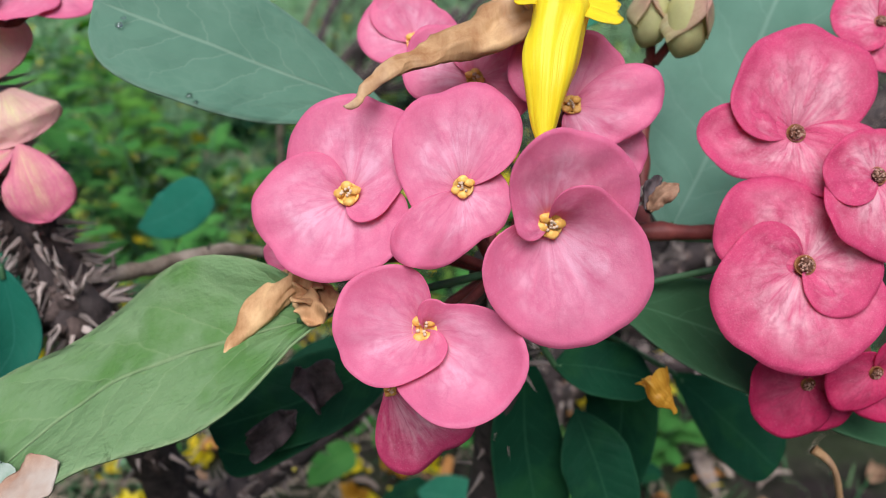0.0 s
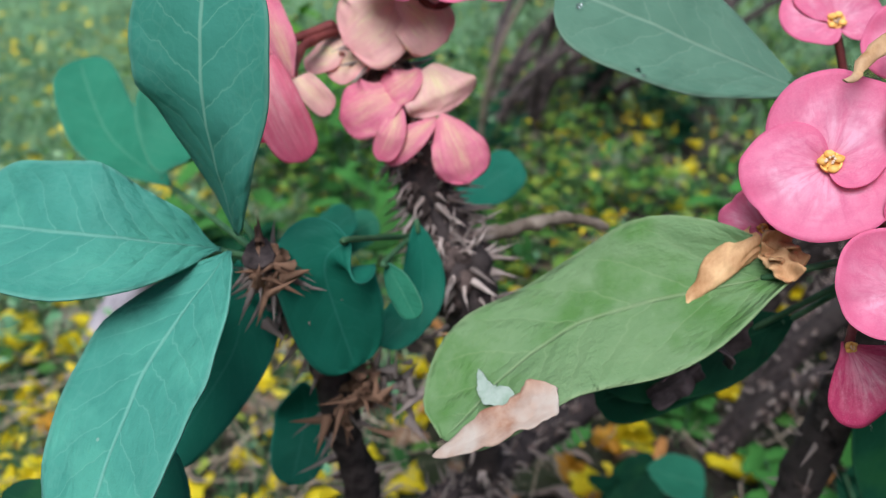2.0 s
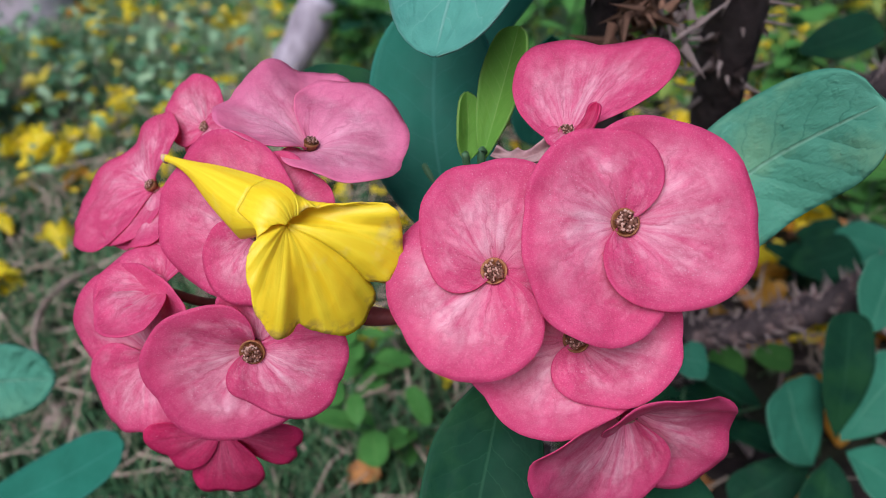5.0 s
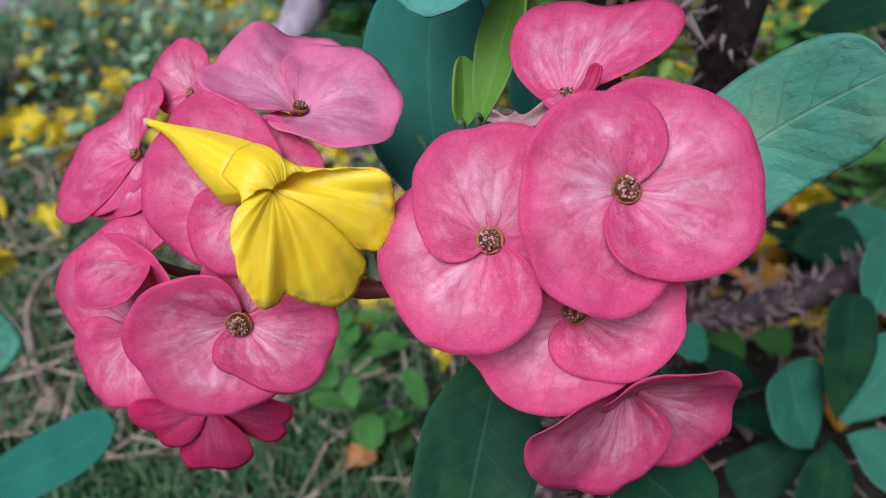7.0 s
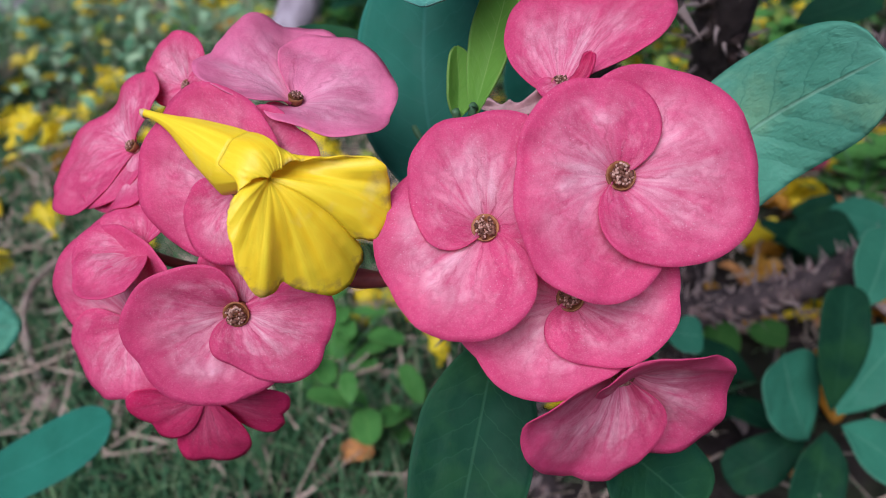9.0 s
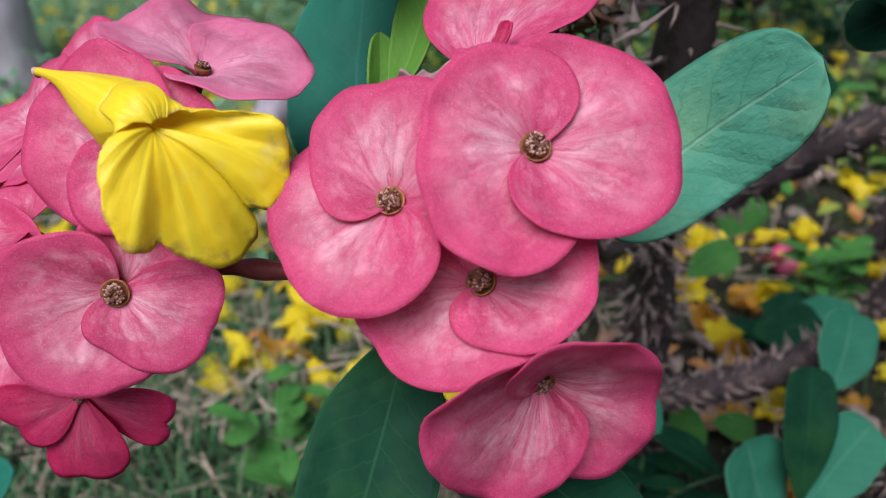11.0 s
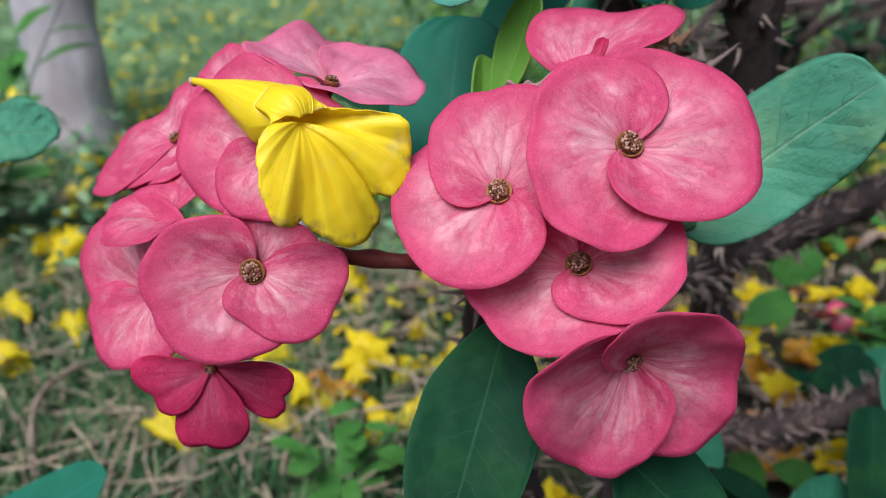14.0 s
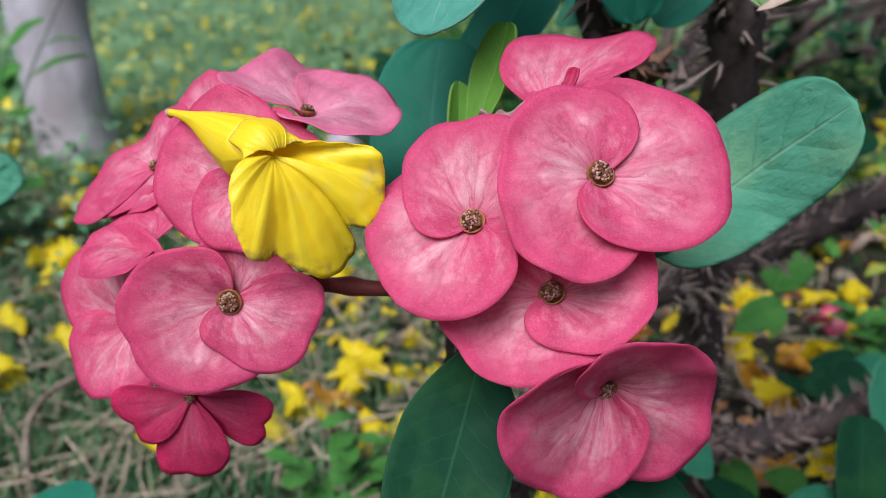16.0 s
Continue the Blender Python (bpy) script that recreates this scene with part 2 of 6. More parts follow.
YOUNG = leaf_material("young_leaf", (0.20, 0.46, 0.07), (0.13, 0.36, 0.05), (0.36, 0.58, 0.16), 9.0, 0.4, 0.3, None, 1.0, 0.45)
WEED = leaf_material("weed_leaf", (0.09, 0.29, 0.06), (0.045, 0.18, 0.035), (0.2, 0.38, 0.1), 7.0, 0.5, 0.3)
BARK = grain_material("thorny_bark", (0.010, 0.008, 0.008), (0.105, 0.080, 0.076), 160.0, 0.85, 0.002, third=(0.065, 0.052, 0.048))
KNOB = grain_material("thorn_base", (0.035, 0.025, 0.022), (0.21, 0.15, 0.13), 200.0, 0.85, 0.0008)
THORN = grain_material("thorn", (0.18, 0.13, 0.11), (0.50, 0.42, 0.37), 120.0, 0.7, 0.0005)
RUST = grain_material("rust_scale", (0.12, 0.055, 0.03), (0.40, 0.24, 0.15), 150.0, 0.7, 0.0006)
STALK = grain_material("red_stalk", (0.10, 0.02, 0.02), (0.22, 0.06, 0.05), 120.0, 0.5, 0.0004)
GREENSTALK = grain_material("green_stalk", (0.03, 0.09, 0.04), (0.07, 0.16, 0.07), 120.0, 0.5, 0.0004)
GLAND = grain_material("yellow_gland", (0.62, 0.30, 0.05), (0.85, 0.52, 0.13), 500.0, 0.45, 0.0003, spec=0.4)
BROWNGLAND = grain_material("brown_gland", (0.05, 0.018, 0.012), (0.26, 0.115, 0.07), 500.0, 0.6, 0.0004)
SEED = grain_material("pale_stamen", (0.5, 0.36, 0.24), (0.75, 0.6, 0.42), 700.0, 0.6, 0.0002)
WOODY = grain_material("dry_stamen", (0.34, 0.16, 0.11), (0.66, 0.45, 0.34), 700.0, 0.7, 0.0002)
STRAW = grain_material("straw_flower", (0.32, 0.15, 0.06), (0.62, 0.40, 0.20), 150.0, 0.7, 0.001, (1, 1, 0.2), (0.50, 0.36, 0.26))
WITHER = grain_material("withered_bract", (0.2, 0.12, 0.11), (0.42, 0.28, 0.26), 200.0, 0.7, 0.001, third=(0.45, 0.2, 0.22))
SCORCH = grain_material("scorched_tip", (0.28, 0.13, 0.075), (0.50, 0.33, 0.23), 170.0, 0.65, 0.0008, third=(0.50, 0.43, 0.36))
ASH = grain_material("silvery_blister", (0.22, 0.30, 0.22), (0.40, 0.46, 0.40), 150.0, 0.6, 0.0005)


def yellow_material(name, deep, light, brown, through_light=0.5):
    k = Mat(name, 0.42, 0.35)
    u, v = k.uv()
    o = k.obj()
    n = k.noise(k.xyz(k.math("MULTIPLY", u, 40.0), k.math("MULTIPLY", v, 2.5), k.math("MULTIPLY", k.rand(), 9.0)), 1.0, 3, 0.6, 0.4)
    c = k.mix(k.ramp(n, (0.35, 0.0), (0.65, 1.0)), deep, light)
    c = k.mix(k.ramp(k.noise(o, 75.0, 4), (0.62, 0.0), (0.74, 0.65)), c, brown)
    c = k.mix(k.math("MULTIPLY", k.ramp(v, (0.93, 0.0), (1.0, 1.0)), k.ramp(k.noise(o, 220.0, 4), (0.5, 0.0), (0.62, 0.8))), c, (0.42, 0.27, 0.08))
    k.color(c).thin(c, through_light)
    k.bump(k.math("ADD", k.math("MULTIPLY", n, 0.6), k.math("MULTIPLY", k.noise(o, 300.0, 3), 0.6)), 0.0005, 0.5)
    return k.m


YELLOW = yellow_material("yellow_trumpet", (0.97, 0.74, 0.008), (0.98, 0.84, 0.03), (0.95, 0.84, 0.20), 0.28)
FALLEN = yellow_material("fallen_yellow", (0.92, 0.70, 0.008), (0.95, 0.84, 0.03), (0.80, 0.52, 0.05))
AGED = yellow_material("aged_yellow", (0.58, 0.27, 0.02), (0.7, 0.4, 0.05), (0.36, 0.16, 0.05))
DEAD = grain_material("dead_leaf", (0.03, 0.022, 0.024), (0.16, 0.12, 0.12), 140.0, 0.8, 0.001)
BUDSCALE = petal_material("bud_scale", (0.74, 0.42, 0.36), (0.66, 0.68, 0.26), (0.84, 0.85, 0.5), (0.40, 0.25, 0.14), 1.0, 0.1)
FLUSH = petal_material("flushed_bract", (0.74, 0.12, 0.23), (0.77, 0.19, 0.28), (0.86, 0.52, 0.50), (0.45, 0.05, 0.10), 1.0, 0.1)
UNDERSIDE = leaf_material("pale_leaf_underside", (0.085, 0.33, 0.245), (0.06, 0.27, 0.19), (0.22, 0.47, 0.34), 8.0, 0.55, 0.6, None, 1.5, 0.35)
CUP = grain_material("russet_cup", (0.15, 0.048, 0.02), (0.36, 0.16, 0.055), 500.0, 0.5, 0.0003)
MOSS = leaf_material("moss_green_leaf", (0.055, 0.14, 0.065), (0.035, 0.10, 0.042), (0.10, 0.21, 0.11), 8.0, 0.5, 0.35, None, 1.4)
SAGE = leaf_material("sage_leaf", (0.17, 0.33, 0.24), (0.13, 0.27, 0.19), (0.30, 0.45, 0.35), 8.0, 0.5, 0.3, None, 1.1)
WATER = Mat("water_drop", 0.03, 0.5)
WATER.b.inputs["Transmission Weight"].default_value = 1.0
WATER.b.inputs["IOR"].default_value = 1.33
WATER = WATER.m
# paler pink for an upward-facing flower: light from above put into the colour
TOPLIT = petal_material("toplit_bract", (0.88, 0.25, 0.42), (0.91, 0.33, 0.49), (0.97, 0.57, 0.67), (0.48, 0.025, 0.11), 1.25, 0.08, 0.8)


# ---- building kit ----
def part(name, bm, material, parent, label="", smooth=True):
    me = bpy.data.meshes.new(name)
    bm.to_mesh(me)
    bm.free()
    me.materials.append(material)
    if smooth:
        me.shade_smooth()
    ob = new(name, me)
    ob.parent = parent
    return tagged(ob, label)


def thing(name, label, category, group="", kind="", at=(0, 0, 0)):
    ob = new(name)
    ob.empty_display_size = 0.01
    ob.location = at
    return tagged(ob, label, category, group, kind)


def thicken(ob, depth):
    """Gives a blade its thickness."""
    s = ob.modifiers.new("thickness", "SOLIDIFY")
    s.thickness, s.offset = depth, -1.0
    return ob


def grid_mesh(rows, closed=False):
    """A skin over rows of (point, u, v)."""
    bm = bmesh.new()
    uv = bm.loops.layers.uv.new("UVMap")
    vs = [[bm.verts.new(p[0]) for p in r] for r in rows]
    n = len(rows[0])
    for i in range(len(rows) - 1):
        for j in range(n if closed else n - 1):
            q = (j + 1) % n
            try:
                f = bm.faces.new((vs[i][j], vs[i][q], vs[i + 1][q], vs[i + 1][j]))
            except ValueError:
                continue
            for lp, (a, b) in zip(f.loops, ((i, j), (i, q), (i + 1, q), (i + 1, j))):
                u = rows[a][b][1]
                if closed and q == 0 and b == 0:
                    u = 1.0
                lp[uv].uv = (u, rows[a][b][2])
    return bm


LOBE_A = (0, 12, 25, 45, 65, 80, 95, 108, 118, 127, 134, 140)
LOBE_R = (0.93, 0.965, 1.0, 1.04, 1.03, 0.98, 0.88, 0.74, 0.58, 0.4, 0.22, 0.08)


def smooth_interp(x, xs, ys):
    for i in range(len(xs) - 1):
        if x <= xs[i + 1]:
            k = (x - xs[i]) / (xs[i + 1] - xs[i])
            m0 = (ys[i + 1] - ys[max(i - 1, 0)]) / 2
            m1 = (ys[min(i + 2, len(ys) - 1)] - ys[i]) / 2
            return (2 * k**3 - 3 * k**2 + 1) * ys[i] + (k**3 - 2 * k**2 + k) * m0 + (-2 * k**3 + 3 * k**2) * ys[i + 1] + (k**3 - k**2) * m1
    return ys[-1]


def bract_mesh(length, left=1.0, right=1.0, lift=10.0, curl=0.1, twist=1.0, span_left=140.0, span_right=140.0, ruffle=0.042, crease=0.03, seed=0.0):
    """A kidney-shaped bract in the plane z = 0, pointing along +x from the flower's centre. left and right scale its two lobes,
    which reach round to span_left and span_right degrees; lift raises it, curl bends the rim (minus: backwards), twist lays one
    lobe over the next bract and the other under it."""
    rows = []
    na, nr = 64, 16
    ruffle *= min(1.0, (span_left + span_right) / 200.0)
    crease *= min(1.0, (span_left + span_right) / 200.0)
    for i in range(nr + 1):
        s = max(i / nr, 0.03)
        row = []
        for j in range(na + 1):
            a = 2 * j / na - 1
            deg = a * (span_left if a > 0 else span_right)
            ang = radians(deg)
            r = length * smooth_interp(abs(a) * 140.0, LOBE_A, LOBE_R)
            r *= 1 + ((left if a > 0 else right) - 1) * math.sin(min(abs(ang), math.pi / 2)) ** 2
            r *= 1 + 0.03 * noise.noise((math.cos(ang) * 2.5, math.sin(ang) * 2.5, seed)) + 0.012 * noise.noise((a * 9, 2.0, seed))
            p = r * s
            x, y = p * math.cos(ang), p * math.sin(ang)
            q = p / length
            z = math.tan(radians(lift)) * p * (1 - 0.25 * q) + curl * length * q * q
            over = max(-1, min(1, a * 1.5)) * (1 if twist > 0 else -1)
            z += length * 0.044 * (abs(twist) * over * over if over > 0 else min(abs(twist), 1.3) * over) * min(1.0, s * 2.5)
            z -= length * 0.16 * math.exp(-q / 0.16)
            z += length * ruffle * q * (noise.noise((x / length * 1.9, y / length * 1.9, seed + 5)) * 2.6 + 0.8 * noise.noise((x / length * 4.5, y / length * 4.5, seed + 9)))
            z += length * ruffle * q * q * (1 - a * a) * (0.5 * math.sin(a * 8 + seed * 3) + 0.3 * math.sin(a * 14 + seed * 5))
            z -= length * crease * math.exp(-((deg / 12) ** 2)) * q
            row.append(((x, y, z), a, s))
        rows.append(row)
    return grid_mesh(rows)


def blob(bm, c, r, seed=0.0, squash=(1, 1, 1), sub=2, rough=0.12):
    made = bmesh.ops.create_icosphere(bm, subdivisions=sub, radius=1.0)
    for v in made["verts"]:
        k = 1 + rough * noise.noise(v.co * 1.7 + Vector((seed, 0, 0)))
        v.co = Vector(c) + Vector((v.co.x * squash[0], v.co.y * squash[1], v.co.z * squash[2])) * r * k


def tube_mesh(points, radii, sides=10, bumps=0.0, bump_scale=60.0, caps=True):
    pts = [Vector(p) for p in points]
    rows = []
    n = len(pts)
    up = Vector((0.31, 0.2, 0.93))
    for i, p in enumerate(pts):
        d = (pts[min(i + 1, n - 1)] - pts[max(i - 1, 0)]).normalized()
        a = d.cross(up).normalized() if abs(d.dot(up)) < 0.98 else d.cross(Vector((1, 0, 0))).normalized()
        b = d.cross(a)
        row = []
        for j in range(sides):
            w = 2 * math.pi * j / sides
            q = a * math.cos(w) + b * math.sin(w)
            r = radii[i] * (1 + bumps * noise.noise((p + q * radii[i]) * bump_scale))
            row.append((tuple(p + q * r), j / sides, i / (n - 1)))
        rows.append(row)
    bm = grid_mesh(rows, True)
    if caps:
        bm.verts.ensure_lookup_table()
        bm.faces.new([bm.verts[j] for j in range(sides)][::-1])
        bm.faces.new([bm.verts[(n - 1) * sides + j] for j in range(sides)])
    return bm


def bend(points, steps=8):
    """A smooth line through the points."""
    p = [Vector(q) for q in points]
    out = []
    for i in range(len(p) - 1):
        a, b, c, d = p[max(i - 1, 0)], p[i], p[i + 1], p[min(i + 2, len(p) - 1)]
        for s in range(steps):
            t = s / steps
            out.append(0.5 * ((2 * b) + (c - a) * t + (2 * a - 5 * b + 4 * c - d) * t * t + (3 * b - a - 3 * c + d) * t**3))
    return out + [p[-1]]


def taper(n, r0, r1):
    return [r0 + (r1 - r0) * i / (n - 1) for i in range(n)]


def flower(plant, at, turn, bracts, material, gland="yellow", size=0.006, hub=None, seed=0.0, stalk=STALK):
    """A flower of kidney-shaped bracts round a small cup of glands; turn: Euler degrees, z faces out of the flower.
    bracts: rows of (direction in degrees, length, left, right, lift, curl, twist, span_left, span_right)."""
    m = pose(*at, *turn)
    bm = bmesh.new()
    r = size
    gm = GLAND if gland == "yellow" else BROWNGLAND
    cup = [(0.0, -0.6), (0.5, -0.55), (0.78, -0.1), (0.86, 0.3), (0.78, 0.36), (0.62, 0.1), (0.0, 0.05)]
    if gland != "yellow":
        cup = [(0.0, -0.6), (0.6, -0.55), (0.66, -0.2), (0.72, 0.06), (0.66, 0.10), (0.54, -0.10), (0.0, -0.22)]
    rows = [[((r * q * math.cos(w * math.pi / 8), r * q * math.sin(w * math.pi / 8), r * z), w / 16, i / 6) for w in range(16)] for i, (q, z) in enumerate(cup)]
    ring = grid_mesh(rows, True)
    core = part("flower", ring, gm if gland == "yellow" else CUP, plant)
    core.matrix_basis = m if gland == "yellow" else m @ pose(0, 0, 0.02 * r)
    lr = random.Random(int(seed * 100) + 5)
    if gland == "yellow":
        for i in range(4):
            w = 2 * math.pi * (i + lr.uniform(-0.2, 0.2)) / 4 + seed
            blob(bm, (r * 0.62 * math.cos(w), r * 0.62 * math.sin(w), r * 0.35), r * 0.44, seed + i, (1, 0.8, 0.5))
        part("gland", bm, gm, core)
        bm = bmesh.new()
        for i in range(9):
            w, q = lr.uniform(0, 6.28), r * 0.42 * math.sqrt(lr.random())
            blob(bm, (q * math.cos(w), q * math.sin(w), r * lr.uniform(0.35, 0.65)), r * 0.13, i, sub=1)
        part("stamen", bm, SEED, core)
    else:
        for i in range(64):
            w, q = lr.uniform(0, 6.28), r * 0.5 * math.sqrt(lr.random())
            blob(bm, (q * math.cos(w), q * math.sin(w), r * (0.3 - 0.25 * (q / r) ** 2 + lr.uniform(-0.06, 0.1))), r * lr.uniform(0.06, 0.13), seed + i, (lr.uniform(0.6, 1.5), lr.uniform(0.6, 1.5), 0.8), 1, 0.7)
        part("gland", bm, gm, core)
        bm = bmesh.new()
        for i in range(34):
            w, q = lr.uniform(0, 6.28), r * 0.52 * math.sqrt(lr.random())
            blob(bm, (q * math.cos(w), q * math.sin(w), r * (0.4 - 0.3 * (q / r) ** 2)), r * lr.uniform(0.045, 0.09), i, sub=1, rough=0.5)
        part("stamen", bm, WOODY, core)
    for i, (way, *shape) in enumerate(bracts):
        b = part("bract", bract_mesh(*shape, seed=seed + i * 3.3), material, core)
        b.matrix_basis = pose(0, 0, 0.0008 - 0.0003 * i - (0 if gland == "yellow" else 0.02 * r), 0, 0, way)
        thicken(b, 0.00022)
    if hub:
        a, n = Vector(at), m.to_3x3() @ Vector((0, 0, 1))
        h = Vector(hub)
        pts = bend([h, h.lerp(a, 0.5) - n * 0.35 * (a - h).length * 0.5, a - n * r * 0.4], 6)
        inv = m.inverted()
        part("flower_stalk", tube_mesh([inv @ p for p in pts], taper(len(pts), 0.0016, 0.0013), 8), stalk, core)
    return core


def leaf(plant, base, mid, tip, face, width, material, peak=0.5, blunt=0.6, wedge=1.15, fold=0.12, wave=0.03, seed=0.0, arch=0.0, label="", name="leaf", stalk=None, ragged=0.0):
    """A blade along base, mid, tip; face: the way its upper side looks; peak: where it is widest; blunt: how round its tip is;
    fold lifts the halves from the midrib, arch bows the midrib towards the upper side."""
    line = bend([base, mid, tip], 14)
    n = len(line)
    f = Vector(face).normalized()
    rows = []
    nc = 16
    length = (Vector(tip) - Vector(base)).length
    for i, p in enumerate(line):
        v = i / (n - 1)
        d = (line[min(i + 1, n - 1)] - line[max(i - 1, 0)]).normalized()
        s = d.cross(f).normalized()
        up = s.cross(d).normalized()
        if v < peak:
            w = math.sin(math.pi / 2 * (v / peak)) ** wedge
        else:
            w = max(0.0, 1 - ((v - peak) / (1 - peak)) ** (2 + 2 * blunt)) ** (0.5 + 0.25 * (1 - blunt))
        w = max(w, 0.03) * width / 2
        w *= 1 + 0.03 * noise.noise((v * 5, seed, 1.0)) + ragged * (noise.noise((v * 7, seed, 6.0)) + 0.6 * noise.noise((v * 23, seed, 2.0)))
        row = []
        for j in range(nc + 1):
            u = 2 * j / nc - 1
            z = fold * abs(u) ** 1.3 * w + wave * width * abs(u) ** 1.5 * (noise.noise((v * 4.0, u * 0.8 + seed * 3, seed)) * 2.0)
            z += 0.018 * width * noise.noise((v * 9, u * 4, seed + 4))
            z = z * min(1.0, 5 * w / width) + arch * length * 4 * v * (1 - v)
            row.append((tuple(p + s * u * w + up * z), u, v))
        rows.append(row)
    ob = part(name, grid_mesh(rows), material, plant, label)
    thicken(ob, 0.0006)
    if stalk is not None:
        pts = bend([stalk, base, line[3]], 6)
        part("leaf_stalk", tube_mesh(pts, taper(len(pts), 0.0012, 0.0009), 8), GREENSTALK, ob)
    return ob


def thorn_mesh(bm, root, tip, r):
    d = (Vector(tip) - Vector(root)).normalized()
    a = d.orthogonal().normalized()
    b = d.cross(a)
    ring = [bm.verts.new(Vector(root) + (a * math.cos(w) + b * math.sin(w)) * r) for w in (0, 1.257, 2.513, 3.77, 5.027)]
    side = a.cross(d) * (Vector(tip) - Vector(root)).length * 0.08
    mid = [bm.verts.new((Vector(root) + Vector(tip)) / 2 + side + (a * math.cos(w) + b * math.sin(w)) * r * 0.5) for w in (0, 1.257, 2.513, 3.77, 5.027)]
    end = bm.verts.new(tip)
    for i in range(5):
        q = (i + 1) % 5
        bm.faces.new((ring[i], ring[q], mid[q], mid[i]))
        bm.faces.new((mid[i], mid[q], end))


def thorn_shapes(material):
    """Four thorns of unit length and width along +z."""
    made = []
    for i in range(4):
        bm = bmesh.new()
        thorn_mesh(bm, (0, 0, 0), (0.04 * i - 0.06, 0.03 * i, 1), 1.0)
        for v in bm.verts:
            v.co.x += (0.12 * i - 0.2) * v.co.z * v.co.z * (1 - v.co.z) * 3
        me = bpy.data.meshes.new("thorn")
        bm.to_mesh(me)
        bm.free()
        me.materials.append(material)
        me.shade_smooth()
        made.append(me)
    return made


THORN_MESHES, SCALE_MESHES = thorn_shapes(THORN), thorn_shapes(RUST)


def spike(name, me, root, tip, width, parent):
    """One thorn or dry scale from root to tip."""
    d = Vector(tip) - Vector(root)
    ob = new(name, me)
    ob.parent = parent
    ob.matrix_basis = Matrix.Translation(root) @ d.to_track_quat("Z", "Y").to_matrix().to_4x4() @ Matrix.Diagonal((width, width, d.length, 1))
    return ob


def thorny_stem(plant, points, r0, r1, count, thorn=0.014, seed=1, steps=10, name="stem", bark=None, single=True):
    line = bend(points, steps)
    radii = taper(len(line), r0, r1)
    st = part(name, tube_mesh(line, radii, 14, 0.5, 140.0), bark or BARK, plant)
    if not count:
        return st
    lr = random.Random(seed)
    bm = bmesh.new()
    knobs = bmesh.new()
    rest = 0
    for i in range(count):
        k = lr.uniform(0, len(line) - 1.01)
        j = int(k)
        p = line[j].lerp(line[j + 1], k - j)
        d = (line[j + 1] - line[j]).normalized()
        w = lr.uniform(0, 6.283)
        a = d.orthogonal().normalized()
        q = a * math.cos(w) + d.cross(a) * math.sin(w)
        r = radii[j]
        ln = thorn * lr.uniform(0.45, 1.15)
        root = p + q * r * 0.8
        tip = root + (q + d * lr.uniform(-0.1, 0.6) + Vector((lr.uniform(-.3, .3), lr.uniform(-.3, .3), lr.uniform(-.3, .3)))).normalized() * ln
        width = thorn * lr.uniform(0.06, 0.12)
        if single and i < 300:
            spike("thorn", lr.choice(THORN_MESHES), root, tip, width, st)
        else:
            thorn_mesh(bm, root, tip, width)
            rest += 1
        if i % 3 < 2:
            thorn_mesh(knobs, p + q * r * 0.5, root + q * r * lr.uniform(0.25, 0.7) + d * r * 0.4, r * lr.uniform(0.4, 0.75))
    k = part("knobby_bark", knobs, KNOB, st, "dark knobby thorn bases")
    tagged(k, kind="stuff")
    if rest:
        tagged(part("thorn_cover", bm, THORN, st, "long grey-brown thorns"), kind="stuff")
    else:
        bm.free()
    return st


def trumpet(line, radii, at, turn, lobes, material, label, ruffle=0.06, seed=0.0, name="trumpet_flower"):
    """A trumpet flower: a tube along a line and a bell of lobes that spread from its mouth at the pose (at, turn),
    each a row of (direction in degrees, length, left, right, lift, curl, twist, span_left, span_right)."""
    t = thing(name, label, "flower", "yellow flowers caught on the shrubs")
    pts = bend(line, 8)
    n = len(pts)
    xs = [i / (len(radii) - 1) for i in range(len(radii))]
    up = Vector((0.0, -0.3, 0.95))
    rows = []
    sides = 60
    for i, p in enumerate(pts):
        v = i / (n - 1)
        d = (pts[min(i + 1, n - 1)] - pts[max(i - 1, 0)]).normalized()
        a = d.cross(up).normalized()
        b = a.cross(d)
        r = smooth_interp(v, xs, radii)
        rows.append([(tuple(p + (a * math.cos(w) + b * math.sin(w)) * r * (1 + ruffle * noise.noise((math.cos(w) * 1.5, math.sin(w) * 1.5, v * 4 + seed)) * 2 * v + 0.012 * math.sin(w * 17))), j / sides, v * 0.6)
                     for j, w in ((j, 2 * math.pi * j / sides) for j in range(sides))])
    thicken(part("tube", grid_mesh(rows, True), material, t), 0.0003)
    m = pose(*at, *turn)
    for k, (way, *shape) in enumerate(lobes):
        lobe = part("lobe", bract_mesh(*shape, ruffle=0.06, crease=0.05, seed=seed + 2.7 * k), material, t)
        lobe.matrix_basis = m @ pose(0, 0, 0.0002 * k, 0, 0, way)
        thicken(lobe, 0.0003)
    return t


